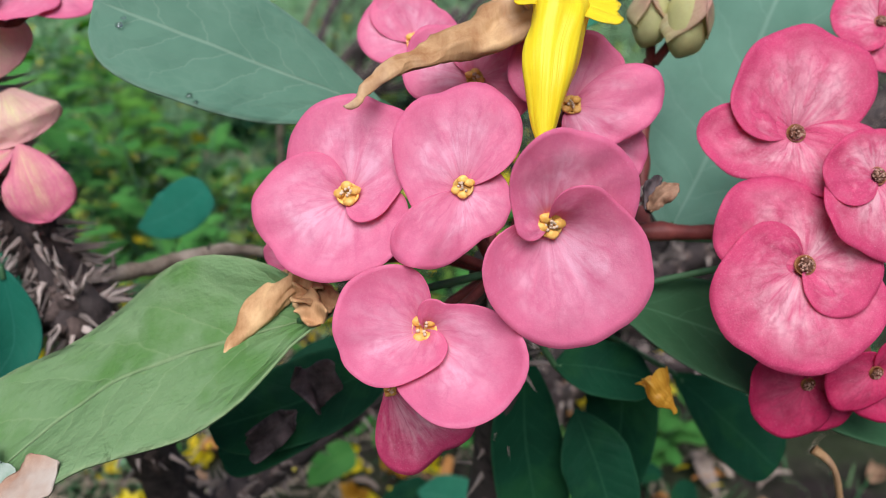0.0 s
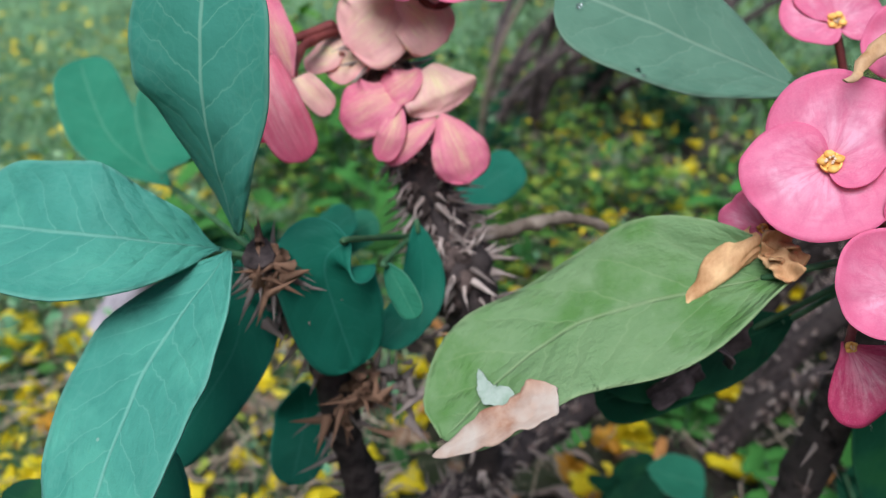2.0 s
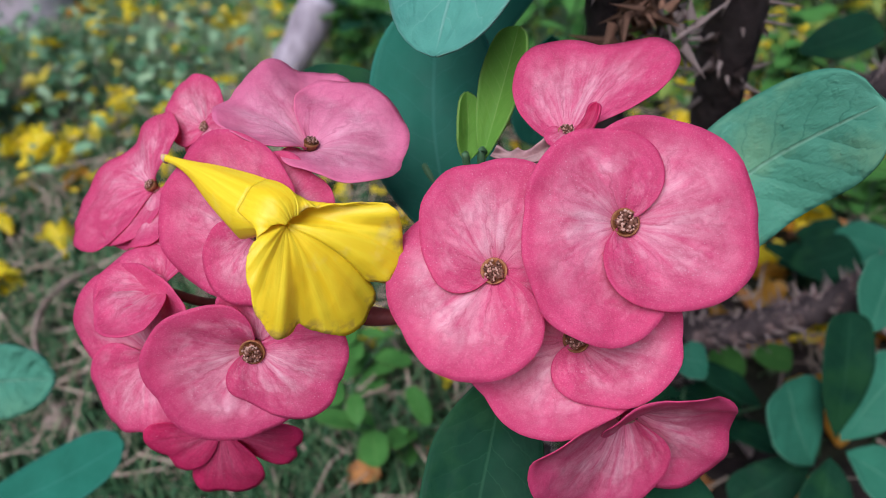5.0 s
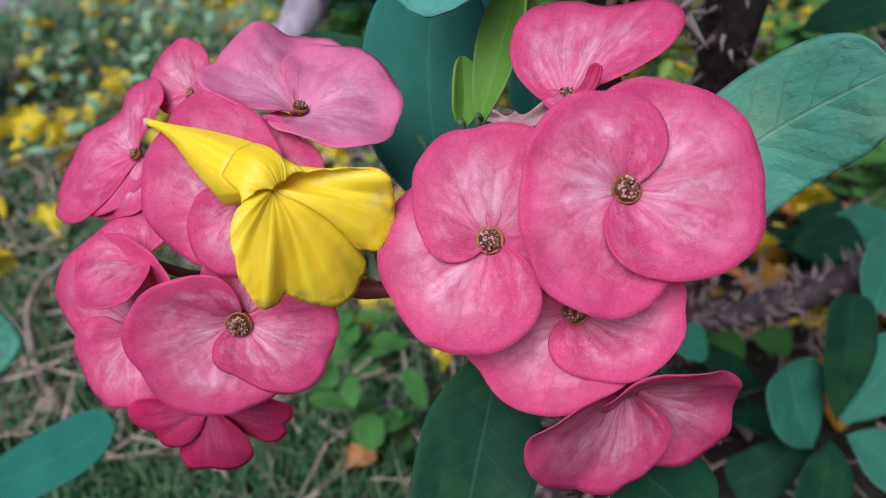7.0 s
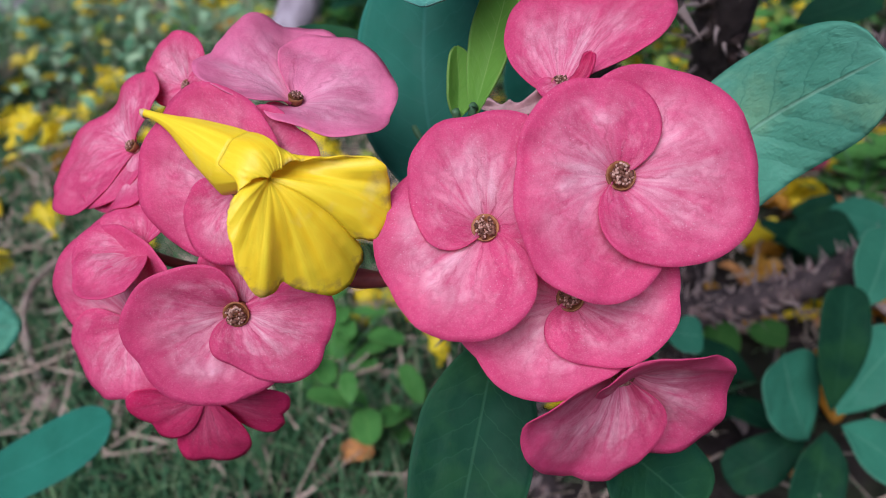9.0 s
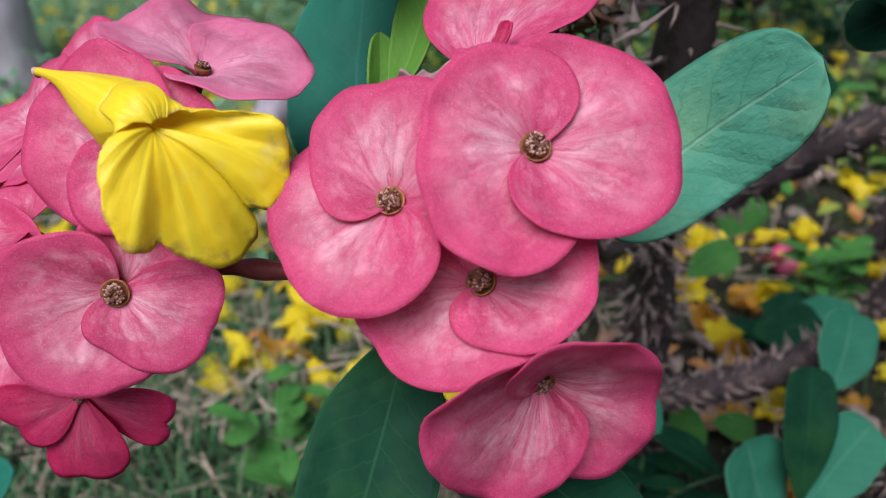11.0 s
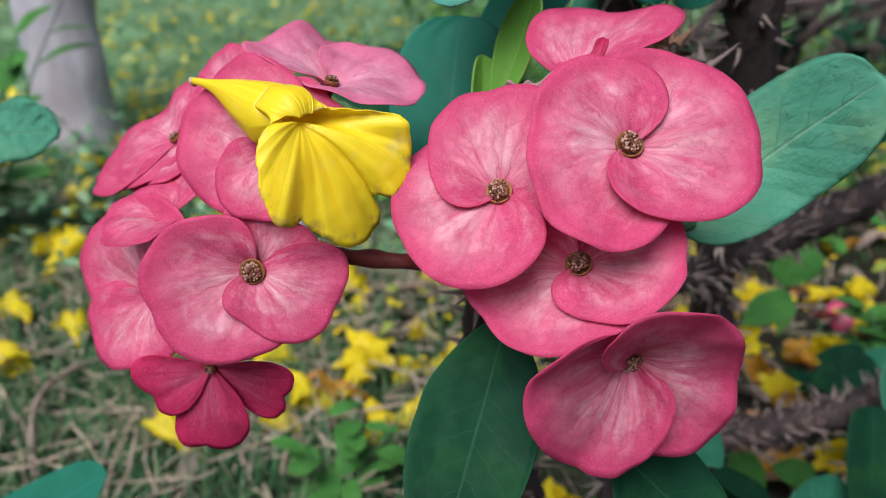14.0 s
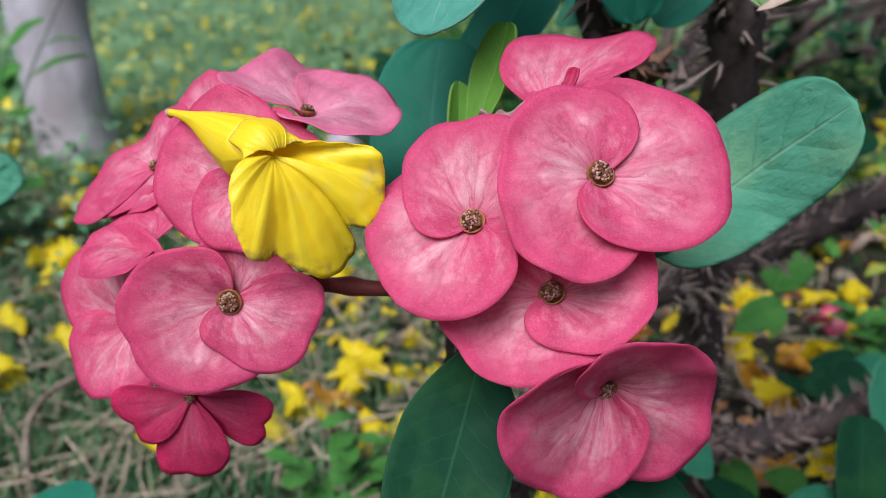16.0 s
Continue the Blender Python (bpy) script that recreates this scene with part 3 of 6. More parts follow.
def corolla(flower_thing, at, turn, unit, tip, neck, radii, rim, rise, material):
    """A trumpet flower in one sheet: a tube from tip to neck, swelling by radii, that opens into a lobed limb. All is given in
    the axes and unit of the mouth: rim and rise tell the radius and the height of the edge against the angle."""
    def ring(rows, a):
        rows = sorted(rows)
        xs = [rows[-1][0] - 360] + [q[0] for q in rows] + [rows[0][0] + 360]
        ys = [rows[-1][1]] + [q[1] for q in rows] + [rows[0][1]]
        i = max(j for j in range(len(xs) - 1) if xs[j] <= a)
        k = (a - xs[i]) / (xs[i + 1] - xs[i])
        return ys[i] + (ys[i + 1] - ys[i]) * (0.55 * k * k * (3 - 2 * k) + 0.45 * k)

    tip, neck = Vector(tip), Vector(neck)
    d = (neck - tip).normalized()
    up = (Vector((0, 1, 0)) - d * d.y).normalized()
    near = (Vector((0, 0, 1)) - d * d.z)
    near = (near - up * near.dot(up)).normalized()
    xs = [i / (len(radii) - 1) for i in range(len(radii))]
    sides, along, out = 200, 26, 30
    rows = []
    for i in range(along + out):
        row = []
        for j in range(sides):
            deg = -180 + 360 * j / sides
            a = radians(deg)
            q = up * math.sin(a) - near * math.cos(a) * (0.4 if math.cos(a) > 0 else 1.0)
            if i < along:
                v = i / along
                r = smooth_interp(v, xs, radii) * (1 + 0.012 * math.sin(a * 9 + 1.0) * v + 0.10 * v * noise.noise((math.cos(a) * 1.6, math.sin(a) * 1.6, v * 2.0)))
                p = tip.lerp(neck, v) + q * r + up * 14 * math.sin(math.pi * v) * (1 - v)
            else:
                s = (i - along) / (out - 1)
                start = neck + q * radii[-1] * (1 + 0.10 * noise.noise((math.cos(a) * 1.6, math.sin(a) * 1.6, 2.0)) + 0.012 * math.sin(a * 9 + 1.0))
                r = ring(rim, deg) * (1 + 0.02 * noise.noise((math.cos(a) * 7, math.sin(a) * 7, 3.0)))
                end = Vector((r * math.cos(a), r * math.sin(a), ring(rise, deg)))
                mid = start + d * (45 + 25 * max(0.0, math.sin(a))) + q * 22
                low = max(0.0, min(1.0, 0.35 - 1.5 * math.sin(a)))
                start = start.lerp(Vector((-8, 8, 30)), low * 0.85)
                mid = mid.lerp(Vector((r * 0.55 * math.cos(a) + 10, r * 0.35 * math.sin(a) + 22, 56 + 0.3 * end.z)), low * 0.9)
                p = start * (1 - s) ** 2 + mid * 2 * s * (1 - s) + end * s * s
                side = Vector((-math.sin(a) * 0.3, 0.2, 1)).normalized()
                p += side * s * (5 * noise.noise((p.x / 75, p.y / 75, 2.0)) + 2 * noise.noise((p.x / 20, p.y / 20, 8.0)) + 0.25 * s * math.sin(a * 23 + 3 * noise.noise((math.cos(a) * 3, math.sin(a) * 3, 1.0))))
                p += side * 2.5 * s * s * noise.noise((math.cos(a) * 11, math.sin(a) * 11, 5.0))
            v = i / (along + out - 1)
            row.append((tuple(p * unit), j / sides * 0.8, v))
        rows.append(row)
    for name, piece in (("tube", rows[:along + 1]), ("limb", rows[along:])):
        ob = part(name, grid_mesh(piece, True), material, flower_thing)
        ob.matrix_basis = pose(*at, *turn)
        thicken(ob, 0.0003)
    base = tip * unit
    calyx = bend([base - d * 4 * unit, base + d * 2 * unit, base + d * 9 * unit], 4)
    part("calyx_scar", tube_mesh(calyx, taper(len(calyx), 5.5 * unit, 9.2 * unit), 12, 0.3, 900.0), STRAW, flower_thing, "pale brown foot of the tube").matrix_basis = pose(*at, *turn)


def trumpet_mesh(line, radii, lobes=5, ruffle=0.12, flare=0.0, flat=1.0, seed=0.0, sides=50, turn=0.0):
    """A trumpet along a line; towards its mouth the rim breaks into lobes."""
    pts = bend(line, 8)
    n = len(pts)
    rows = []
    xs = [i / (len(radii) - 1) for i in range(len(radii))]
    up = Vector((0.0, -0.3, 0.95))
    for i, p in enumerate(pts):
        v = i / (n - 1)
        d = (pts[min(i + 1, n - 1)] - pts[max(i - 1, 0)]).normalized()
        a = d.cross(up).normalized()
        b = a.cross(d)
        r = smooth_interp(v, xs, radii)
        row = []
        for j in range(sides):
            w = 2 * math.pi * j / sides + turn
            k = max(0.0, (v - 0.62) / 0.38)
            lobe = abs(math.cos(w * lobes / 2)) ** 0.6
            rr = r * (1 + ruffle * k * (noise.noise((math.cos(w) * 1.6, math.sin(w) * 1.6, seed + v)) * 2.0) + 0.05 * noise.noise((math.cos(w) * 3, math.sin(w) * 3, v * 3 + seed)))
            out = k * k * flare * lobe
            back = d * (k * k * r * (0.55 * lobe - 0.3))
            q = a * math.cos(w) + b * math.sin(w) * flat
            row.append((tuple(p + q * (rr + out) + back), j / sides, v))
        rows.append(row)
    return grid_mesh(rows, True)


def crumple(bm, amount, scale):
    """Wrinkles a thin dry skin."""
    for v in bm.verts:
        p = v.co * scale
        v.co += Vector((noise.noise(p), noise.noise(p + Vector((7, 0, 0))), noise.noise(p + Vector((0, 9, 0))))) * amount + noise.noise_vector(p * 3) * amount * 0.35
    return bm


def droplet(plant, at, up, r):
    """A bead of rain water on a leaf."""
    bm = bmesh.new()
    blob(bm, (0, 0, 0), r, r * 900, (1.0, 0.8, 0.5), 3, 0.15)
    ob = part("droplet", bm, WATER, plant, "clear drop of rain water")
    ob.matrix_basis = Matrix.Translation(at) @ Vector(up).to_track_quat("Z", "Y").to_matrix().to_4x4()
    return ob


def spikes(plant, at, count, size, seed):
    """A tuft of dry rust-brown scales and thorns round a growing point."""
    lr = random.Random(seed)
    for _ in range(count):
        d = Vector((lr.gauss(0, 1), lr.gauss(0, 1), lr.gauss(0, 1))).normalized()
        p = Vector(at) + Vector((lr.gauss(0, 1), lr.gauss(0, 1), lr.gauss(0, 1))) * size * 0.22
        spike("dry_scale", lr.choice(SCALE_MESHES if seed % 2 else THORN_MESHES), p, p + d * size * lr.uniform(0.3, 0.8), lr.uniform(0.0009, 0.0026), plant)


def bud(plant, at, root, r):
    """A closed bud in two pale, pink-flushed scales on a short stalk."""
    bm = bmesh.new()
    blob(bm, at, r, 3.0, (0.8, 0.8, 1.25), 3, 0.1)
    b = part("bud", bm, BUDSCALE, plant, "pale pink and green flower bud")
    d = (Vector(at) - Vector(root)).normalized()
    for s in (-1, 1):
        side = Vector((s, 0.2, 0)) * r
        leaf(b, Vector(at) - d * r, Vector(at) + side * 0.95, Vector(at) + d * r * 1.5, side, r * 1.7, BUDSCALE, fold=-0.5, peak=0.5, blunt=0.6, seed=s, name="bud_scale")
    line = bend([root, (Vector(root) + Vector(at)) / 2, Vector(at) - d * r * 0.8], 4)
    part("bud_stalk", tube_mesh(line, taper(len(line), 0.0016, 0.0014), 8), STALK, b)
    return b


# ---- ground ----
def ground_height(x, y):
    return 0.012 * noise.noise((x * 3.1, y * 3.1, 0.3)) + 0.006 * noise.noise((x * 11, y * 11, 1.3))


def make_ground():
    k = Mat("soil", 0.9, 0.15)
    p = k.world()
    a = k.noise(p, 60.0, 8, 0.7)
    b = k.noise(p, 7.0, 5, 0.6)
    c = k.mix(k.ramp(a, (0.3, 0.0), (0.7, 1.0)), (0.009, 0.007, 0.007), (0.052, 0.040, 0.036))
    c = k.mix(k.ramp(b, (0.4, 0.0), (0.62, 0.5)), c, (0.05, 0.085, 0.028))
    k.color(c).bump(k.math("ADD", a, b), 0.01, 0.8)
    bm = bmesh.new()
    xs = [-3000, -400, -60, -12] + [-5 + 0.1 * i for i in range(101)] + [12, 60, 400, 3000]
    ys = [-3000, -400, -60, -8] + [-2 + 0.1 * i for i in range(101)] + [16, 60, 400, 3000]
    g = [[bm.verts.new((x, y, ground_height(x, y) if abs(x) < 6 and -3 < y < 9 else 0.0)) for x in xs] for y in ys]
    for i in range(len(ys) - 1):
        for j in range(len(xs) - 1):
            bm.faces.new((g[i][j], g[i][j + 1], g[i + 1][j + 1], g[i + 1][j]))
    return tagged(part("ground", bm, k.m, None, "brown garden soil under thin grass"), kind="structure", category="ground")


make_ground()


# ---- grass, fallen flowers and litter ----
def lawn(x, y):
    """How grassy the ground is: patchy open grass to the left and behind, bare soil under and behind the shrubs."""
    k = max(0.0, min(1.0, 0.55 + 1.1 * noise.noise((x * 6.5, y * 6.5, 7.7))))
    far = math.hypot(x + 1.0, (y - 1.9) * 0.9) + 0.5 * noise.noise((x * 0.9, y * 0.9, 4.0))
    fade = max(0.0, min(1.0, (3.4 - far) / 1.6))
    edge = 1.0 if x < -0.22 - 0.1 * max(0.0, y - 0.2) + 0.08 * noise.noise((y * 4, x * 4, 2)) else (0.05 if y < 2.2 else 0.2)
    return edge * (0.2 + 0.8 * k) * fade


def grass_material(name, pale):
    k = Mat(name, 0.55, 0.3)
    i = k.island()
    w = k.noise(k.world(), 5.0, 3)
    c = k.ramp(i, (0.0, (0.014, 0.07, 0.03)), (0.35, (0.045, 0.16, 0.065)), (0.7, (0.11, 0.27, 0.11)), (0.9, (0.26, 0.40, 0.18)), (1.0, (0.46, 0.42, 0.28)))
    # pale mixes the brightness of sunlit grass into the blade colour
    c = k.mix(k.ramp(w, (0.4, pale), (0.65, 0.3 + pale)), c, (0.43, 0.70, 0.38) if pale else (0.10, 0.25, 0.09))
    c = k.mix(k.ramp(k.noise(k.world(), 3.2, 4, 0.65), (0.5, 0.0), (0.62, 0.45)), c, (0.06, 0.18, 0.07))
    k.color(c).thin(c, 0.35)
    return k.m


def make_grass(name, count, x0, x1, y0, y1, high, wide, seed, label, material):
    lr = random.Random(seed)
    vs, fs = [], []
    made = 0
    while made < count:
        x, y = lr.uniform(x0, x1), lr.uniform(y0, y1)
        mid = ((x - (x0 + x1) / 2) / (x1 - x0) * 2, (y - (y0 + y1) / 2) / (y1 - y0) * 2)
        out = 1.0 - math.hypot(*mid) + 0.55 * noise.noise((x * 1.3, y * 1.3, seed))
        if lr.random() > lawn(x, y) * max(0.0, min(1.0, out * 2.2)):
            continue
        tuft = lr.randint(3, 7)
        for _ in range(tuft):
            h = high * lr.uniform(0.4, 1.25)
            w = wide * lr.uniform(0.6, 1.4)
            a = lr.uniform(0, 6.283)
            lean = lr.uniform(0.15, 0.95) * h
            bx, by = x + lr.gauss(0, 0.008), y + lr.gauss(0, 0.008)
            bz = ground_height(bx, by) - 0.003
            dx, dy = math.cos(a), math.sin(a)
            o = len(vs)
            for s, ww in ((0.0, 1.0), (0.4, 0.9), (0.75, 0.6)):
                px, py, pz = bx + dx * lean * s * s, by + dy * lean * s * s, bz + h * (s - 0.25 * s * s * lean / h)
                vs += [(px - dy * w * ww, py + dx * w * ww, pz), (px + dy * w * ww, py - dx * w * ww, pz)]
            vs.append((bx + dx * lean, by + dy * lean, bz + h * (1 - 0.35 * lean / h)))
            fs += [(o, o + 1, o + 3, o + 2), (o + 2, o + 3, o + 5, o + 4), (o + 4, o + 5, o + 6)]
            made += 1
    me = bpy.data.meshes.new(name)
    me.from_pydata(vs, [], fs)
    me.materials.append(material)
    return tagged(new(name, me), label, "grass", kind="stuff")


GRASS = grass_material("grass", 0.0)
# lit copy of the grass: sunlight on the open lawn is in its colour
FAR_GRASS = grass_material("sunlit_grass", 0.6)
make_grass("grass", 50000, -2.0, 0.8, -0.7, 1.15, 0.042, 0.0010, 3, "fine green grass growing on the garden soil", GRASS)
make_grass("grass", 75000, -3.0, 1.2, 0.55, 2.6, 0.045, 0.0014, 6, "green grass in the open garden, tinted pale as if sunlit", FAR_GRASS)
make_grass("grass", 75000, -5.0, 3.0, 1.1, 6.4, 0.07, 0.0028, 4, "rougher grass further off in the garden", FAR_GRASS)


def make_straw(count, seed):
    lr = random.Random(seed)
    vs, fs = [], []
    for _ in range(count):
        x, y = lr.gauss(-0.65, 0.4), lr.uniform(0.15, 1.6)
        z = ground_height(x, y) + lr.uniform(0.004, 0.03)
        a, ln, w = lr.uniform(0, 6.283), lr.uniform(0.02, 0.09), lr.uniform(0.0004, 0.0011)
        t = lr.uniform(-0.25, 0.25)
        c, s_ = math.cos(a), math.sin(a)
        bow = lr.uniform(-0.15, 0.15) * ln
        o = len(vs)
        for k in (-0.5, 0.0, 0.5):
            px, py = x + c * ln * k - s_ * bow * (1 - 4 * k * k), y + s_ * ln * k + c * bow * (1 - 4 * k * k)
            vs += [(px - s_ * w, py + c * w, z + t * ln * k), (px + s_ * w, py - c * w, z + t * ln * k + w)]
        fs += [(o, o + 1, o + 3, o + 2), (o + 2, o + 3, o + 5, o + 4)]
    me = bpy.data.meshes.new("dry_straw")
    me.from_pydata(vs, [], fs)
    me.materials.append(grain_material("straw", (0.2, 0.15, 0.1), (0.48, 0.4, 0.3), 60.0, 0.8, 0.0003))
    tagged(new("dry_straw", me), "pale dry straw scattered through the grass", "straw", kind="stuff")


make_straw(6500, 9)


def make_carpet(name, count, spots, size, material, seed, label, category, high=0.03):
    """Many small blades close to the ground, in drifts round the spots (x, y, spread)."""
    lr = random.Random(seed)
    vs, fs = [], []
    for _ in range(count):
        cx, cy, sp = lr.choice(spots)
        x, y = lr.gauss(cx, sp), lr.gauss(cy, sp)
        if y < 0.45 or (noise.noise((x * 7, y * 7, seed)) < 0.08 and lr.random() < 0.88):
            continue
        c = Vector((x, y, ground_height(x, y) + lr.uniform(0.004, high)))
        a = Vector((lr.uniform(-1, 1), lr.uniform(-1, 1), lr.uniform(-0.3, 0.5))).normalized() * size * lr.uniform(0.5, 1.2)
        n = a.cross(Vector((lr.uniform(-.5, .5), lr.uniform(-.5, .5), 1))).normalized() * a.length * lr.uniform(0.35, 0.6)
        up = Vector((0, 0, a.length * 0.25))
        o = len(vs)
        vs += [c - a, c - a * 0.3 + n + up, c - a * 0.3 - n + up, c + a * 0.5 + n * 0.8 + up, c + a * 0.5 - n * 0.8 + up, c + a]
        fs += [(o, o + 2, o + 1), (o + 1, o + 2, o + 4, o + 3), (o + 3, o + 4, o + 5)]
    me = bpy.data.meshes.new(name)
    me.from_pydata([tuple(v) for v in vs], [], fs)
    me.materials.append(material)
    return tagged(new(name, me), label, category, kind="stuff")


def herb_material(name, *shades):
    k = Mat(name, 0.55, 0.25)
    c = k.ramp(k.island(), *[(i / (len(shades) - 1), s) for i, s in enumerate(shades)])
    c = k.mix(k.ramp(k.noise(k.world(), 40.0, 3), (0.4, 0.0), (0.7, 0.4)), c, shades[0])
    k.color(c).thin(c, 0.3)
    return k.m


make_carpet("ground_herbs", 22000, [(-0.45, 1.35, 0.3), (-0.15, 1.7, 0.4), (-0.75, 1.9, 0.45), (0.35, 1.9, 0.5), (-0.2, 1.1, 0.18), (-0.3, 2.6, 0.6), (-0.45, 0.95, 0.14), (0.15, 2.7, 0.7)], 0.014, herb_material("small_herb_leaf", (0.015, 0.06, 0.015), (0.04, 0.14, 0.03), (0.13, 0.30, 0.05), (0.36, 0.44, 0.07)), 41, "small yellow-green herbs carpeting the soil behind the shrubs", "herbs", 0.09)
make_carpet("lawn_herbs", 11000, [(-1.15, 1.05, 0.35), (-1.0, 0.75, 0.25), (-1.75, 1.8, 0.5), (-0.9, 1.5, 0.4), (-2.3, 2.6, 0.7), (-1.4, 2.4, 0.6), (-1.9, 1.3, 0.4)], 0.012, herb_material("lawn_herb_leaf", (0.04, 0.14, 0.07), (0.12, 0.30, 0.14), (0.25, 0.50, 0.27), (0.46, 0.66, 0.38)), 43, "small blue-green herbs growing through the grass", "herbs", 0.09)
make_carpet("fallen_petals", 5200, [(-1.7, 1.8, 0.45), (-1.2, 1.05, 0.3), (-1.9, 2.7, 0.6), (-2.3, 2.2, 0.6), (-0.7, 0.85, 0.3), (-0.9, 1.5, 0.5), (-0.15, 1.5, 0.35), (-0.1, 1.8, 0.4), (0.0, 0.8, 0.2), (-0.3, 2.2, 0.6), (-1.4, 2.0, 0.6), (0.25, 1.0, 0.25), (-0.55, 0.55, 0.15)], 0.008, herb_material("small_yellow_petal", (0.72, 0.46, 0.02), (0.88, 0.70, 0.02), (0.92, 0.80, 0.08)), 42, "small yellow petals strewn over grass and soil", "petals", 0.03)


make_carpet("far_petals", 2800, [(-1.7, 1.8, 0.45), (-1.2, 1.05, 0.3), (-1.9, 2.7, 0.6), (-2.4, 2.2, 0.6), (-0.8, 1.6, 0.4), (-1.3, 2.4, 0.5)], 0.017, herb_material("far_yellow_petal", (0.78, 0.56, 0.02), (0.90, 0.76, 0.03), (0.92, 0.84, 0.2)), 44, "yellow petals lying on top of the far grass", "petals", 0.085)


def fallen_mesh(seed):
    """A trumpet flower lying on its side."""
    lr = random.Random(seed)
    bm = trumpet_mesh([(-0.018, 0, 0.006), (-0.006, lr.uniform(-0.004, 0.004), 0.008), (0.012, 0, 0.009)], (0.0015, 0.004, 0.007, 0.0085, 0.0095), 5, 0.3, 0.007, 0.75, seed * 1.3, 30, lr.random())
    for v in bm.verts:
        v.co += Vector((noise.noise(v.co * 90 + Vector((seed, 0, 0))), noise.noise(v.co * 90 + Vector((0, seed, 9))), noise.noise(v.co * 90 + Vector((5, 0, seed))))) * 0.0035
        v.co.z = max(v.co.z, 0.0)
    return bm


def scatter_fallen():
    firsts, far_v, far_f = [], [], []
    for i in range(5):
        ob = part("fallen_flower", fallen_mesh(i + 1), (FALLEN, FALLEN, FALLEN, AGED, FALLEN)[i], None)
        tagged(ob, "wilted brownish-yellow trumpet flower lying on the ground" if i == 3 else "yellow trumpet flower fallen on the grass", "flower", "fallen yellow flowers")
        firsts.append(ob)
    lr = random.Random(12)
    spots = [(-0.332, 0.362), (-0.345, 0.385), (-0.419, 0.427), (-0.422, 0.388), (-0.744, 0.333), (-0.874, 0.542), (-0.43, 0.46), (-0.106, 0.591), (0.066, 0.567),
             (-0.065, 0.41), (-0.30, 0.47), (-0.31, 0.41), (-0.72, 0.26), (-0.52, 0.29), (-0.05, 0.52), (-0.02, 0.6), (0.02, 0.68)]
    patches = [(-0.95, 0.6, 0.12, 16), (-0.75, 0.55, 0.1, 16), (-1.1, 1.0, 0.2, 20), (-0.62, 0.62, 0.16, 40), (-0.8, 0.8, 0.3, 44), (-0.35, 0.5, 0.16, 18), (-0.05, 0.75, 0.16, 42), (-0.6, 1.3, 0.2, 22), (-0.1, 1.2, 0.16, 22), (-0.9, 1.5, 0.5, 55), (-0.1, 1.4, 0.45, 30), (-1.6, 1.9, 0.6, 50), (-0.6, 2.4, 0.8, 45), (0.3, 0.9, 0.3, 15), (-0.2, 0.35, 0.12, 8)]
    aged = [(-0.06, 0.47), (-0.05, 0.51), (-0.01, 0.34), (0.0, 0.42), (-0.03, 0.38), (0.03, 0.45), (-0.08, 0.55), (0.01, 0.52), (0.05, 0.38), (-0.09, 0.44)]
    spots += aged
    for x, y, s, n in patches:
        spots += [(x + lr.gauss(0, s), y + lr.gauss(0, s)) for _ in range(n)]
    for i, (x, y) in enumerate(spots):
        if y < 0.18:
            continue
        src = firsts[3 if (x, y) in aged else lr.choice((0, 1, 2, 4, 0, 1, 2, 3))]
        z = ground_height(x, y) + lr.uniform(0.004, 0.022) * (1 if lawn(x, y) > 0.3 else 0.3)
        m = pose(x, y, z, lr.uniform(-35, 35), lr.uniform(-40, 40), lr.uniform(0, 360))
        if i > 16 and y > 1.15:
            k = lr.uniform(0.8, 1.25)
            o = len(far_v)
            far_v += [tuple(m @ (v.co * k)) for v in src.data.vertices]
            far_f += [tuple(o + q for q in f.vertices) for f in src.data.polygons]
            continue
        ob = copy_thing(src, m) if i > 4 else src
        if i <= 4:
            ob = firsts[i]
            ob.matrix_basis = m
        k = lr.uniform(1.25, 1.6) if i < 17 else lr.uniform(0.75, 1.2)
        ob.scale = (k, k, k)
    me = bpy.data.meshes.new("blossom_litter")
    me.from_pydata(far_v, [], far_f)
    me.materials.append(FALLEN)
    tagged(new("blossom_litter", me), "yellow trumpet flowers strewn over the far grass", "flowers", kind="stuff")


scatter_fallen()
pink = thing("fallen_bract", "fallen pink flower lying among yellow blossoms", "flower", at=(-0.013, 0.669, 0.012))
for way in (20, 200):
    b = part("bract", bract_mesh(0.02, 0.8, 0.8, 12, 0.05, 1, seed=way), PINK, pink)
    b.matrix_basis = pose(0, 0, 0.008, 35, 0, way)
    thicken(b, 0.0004)


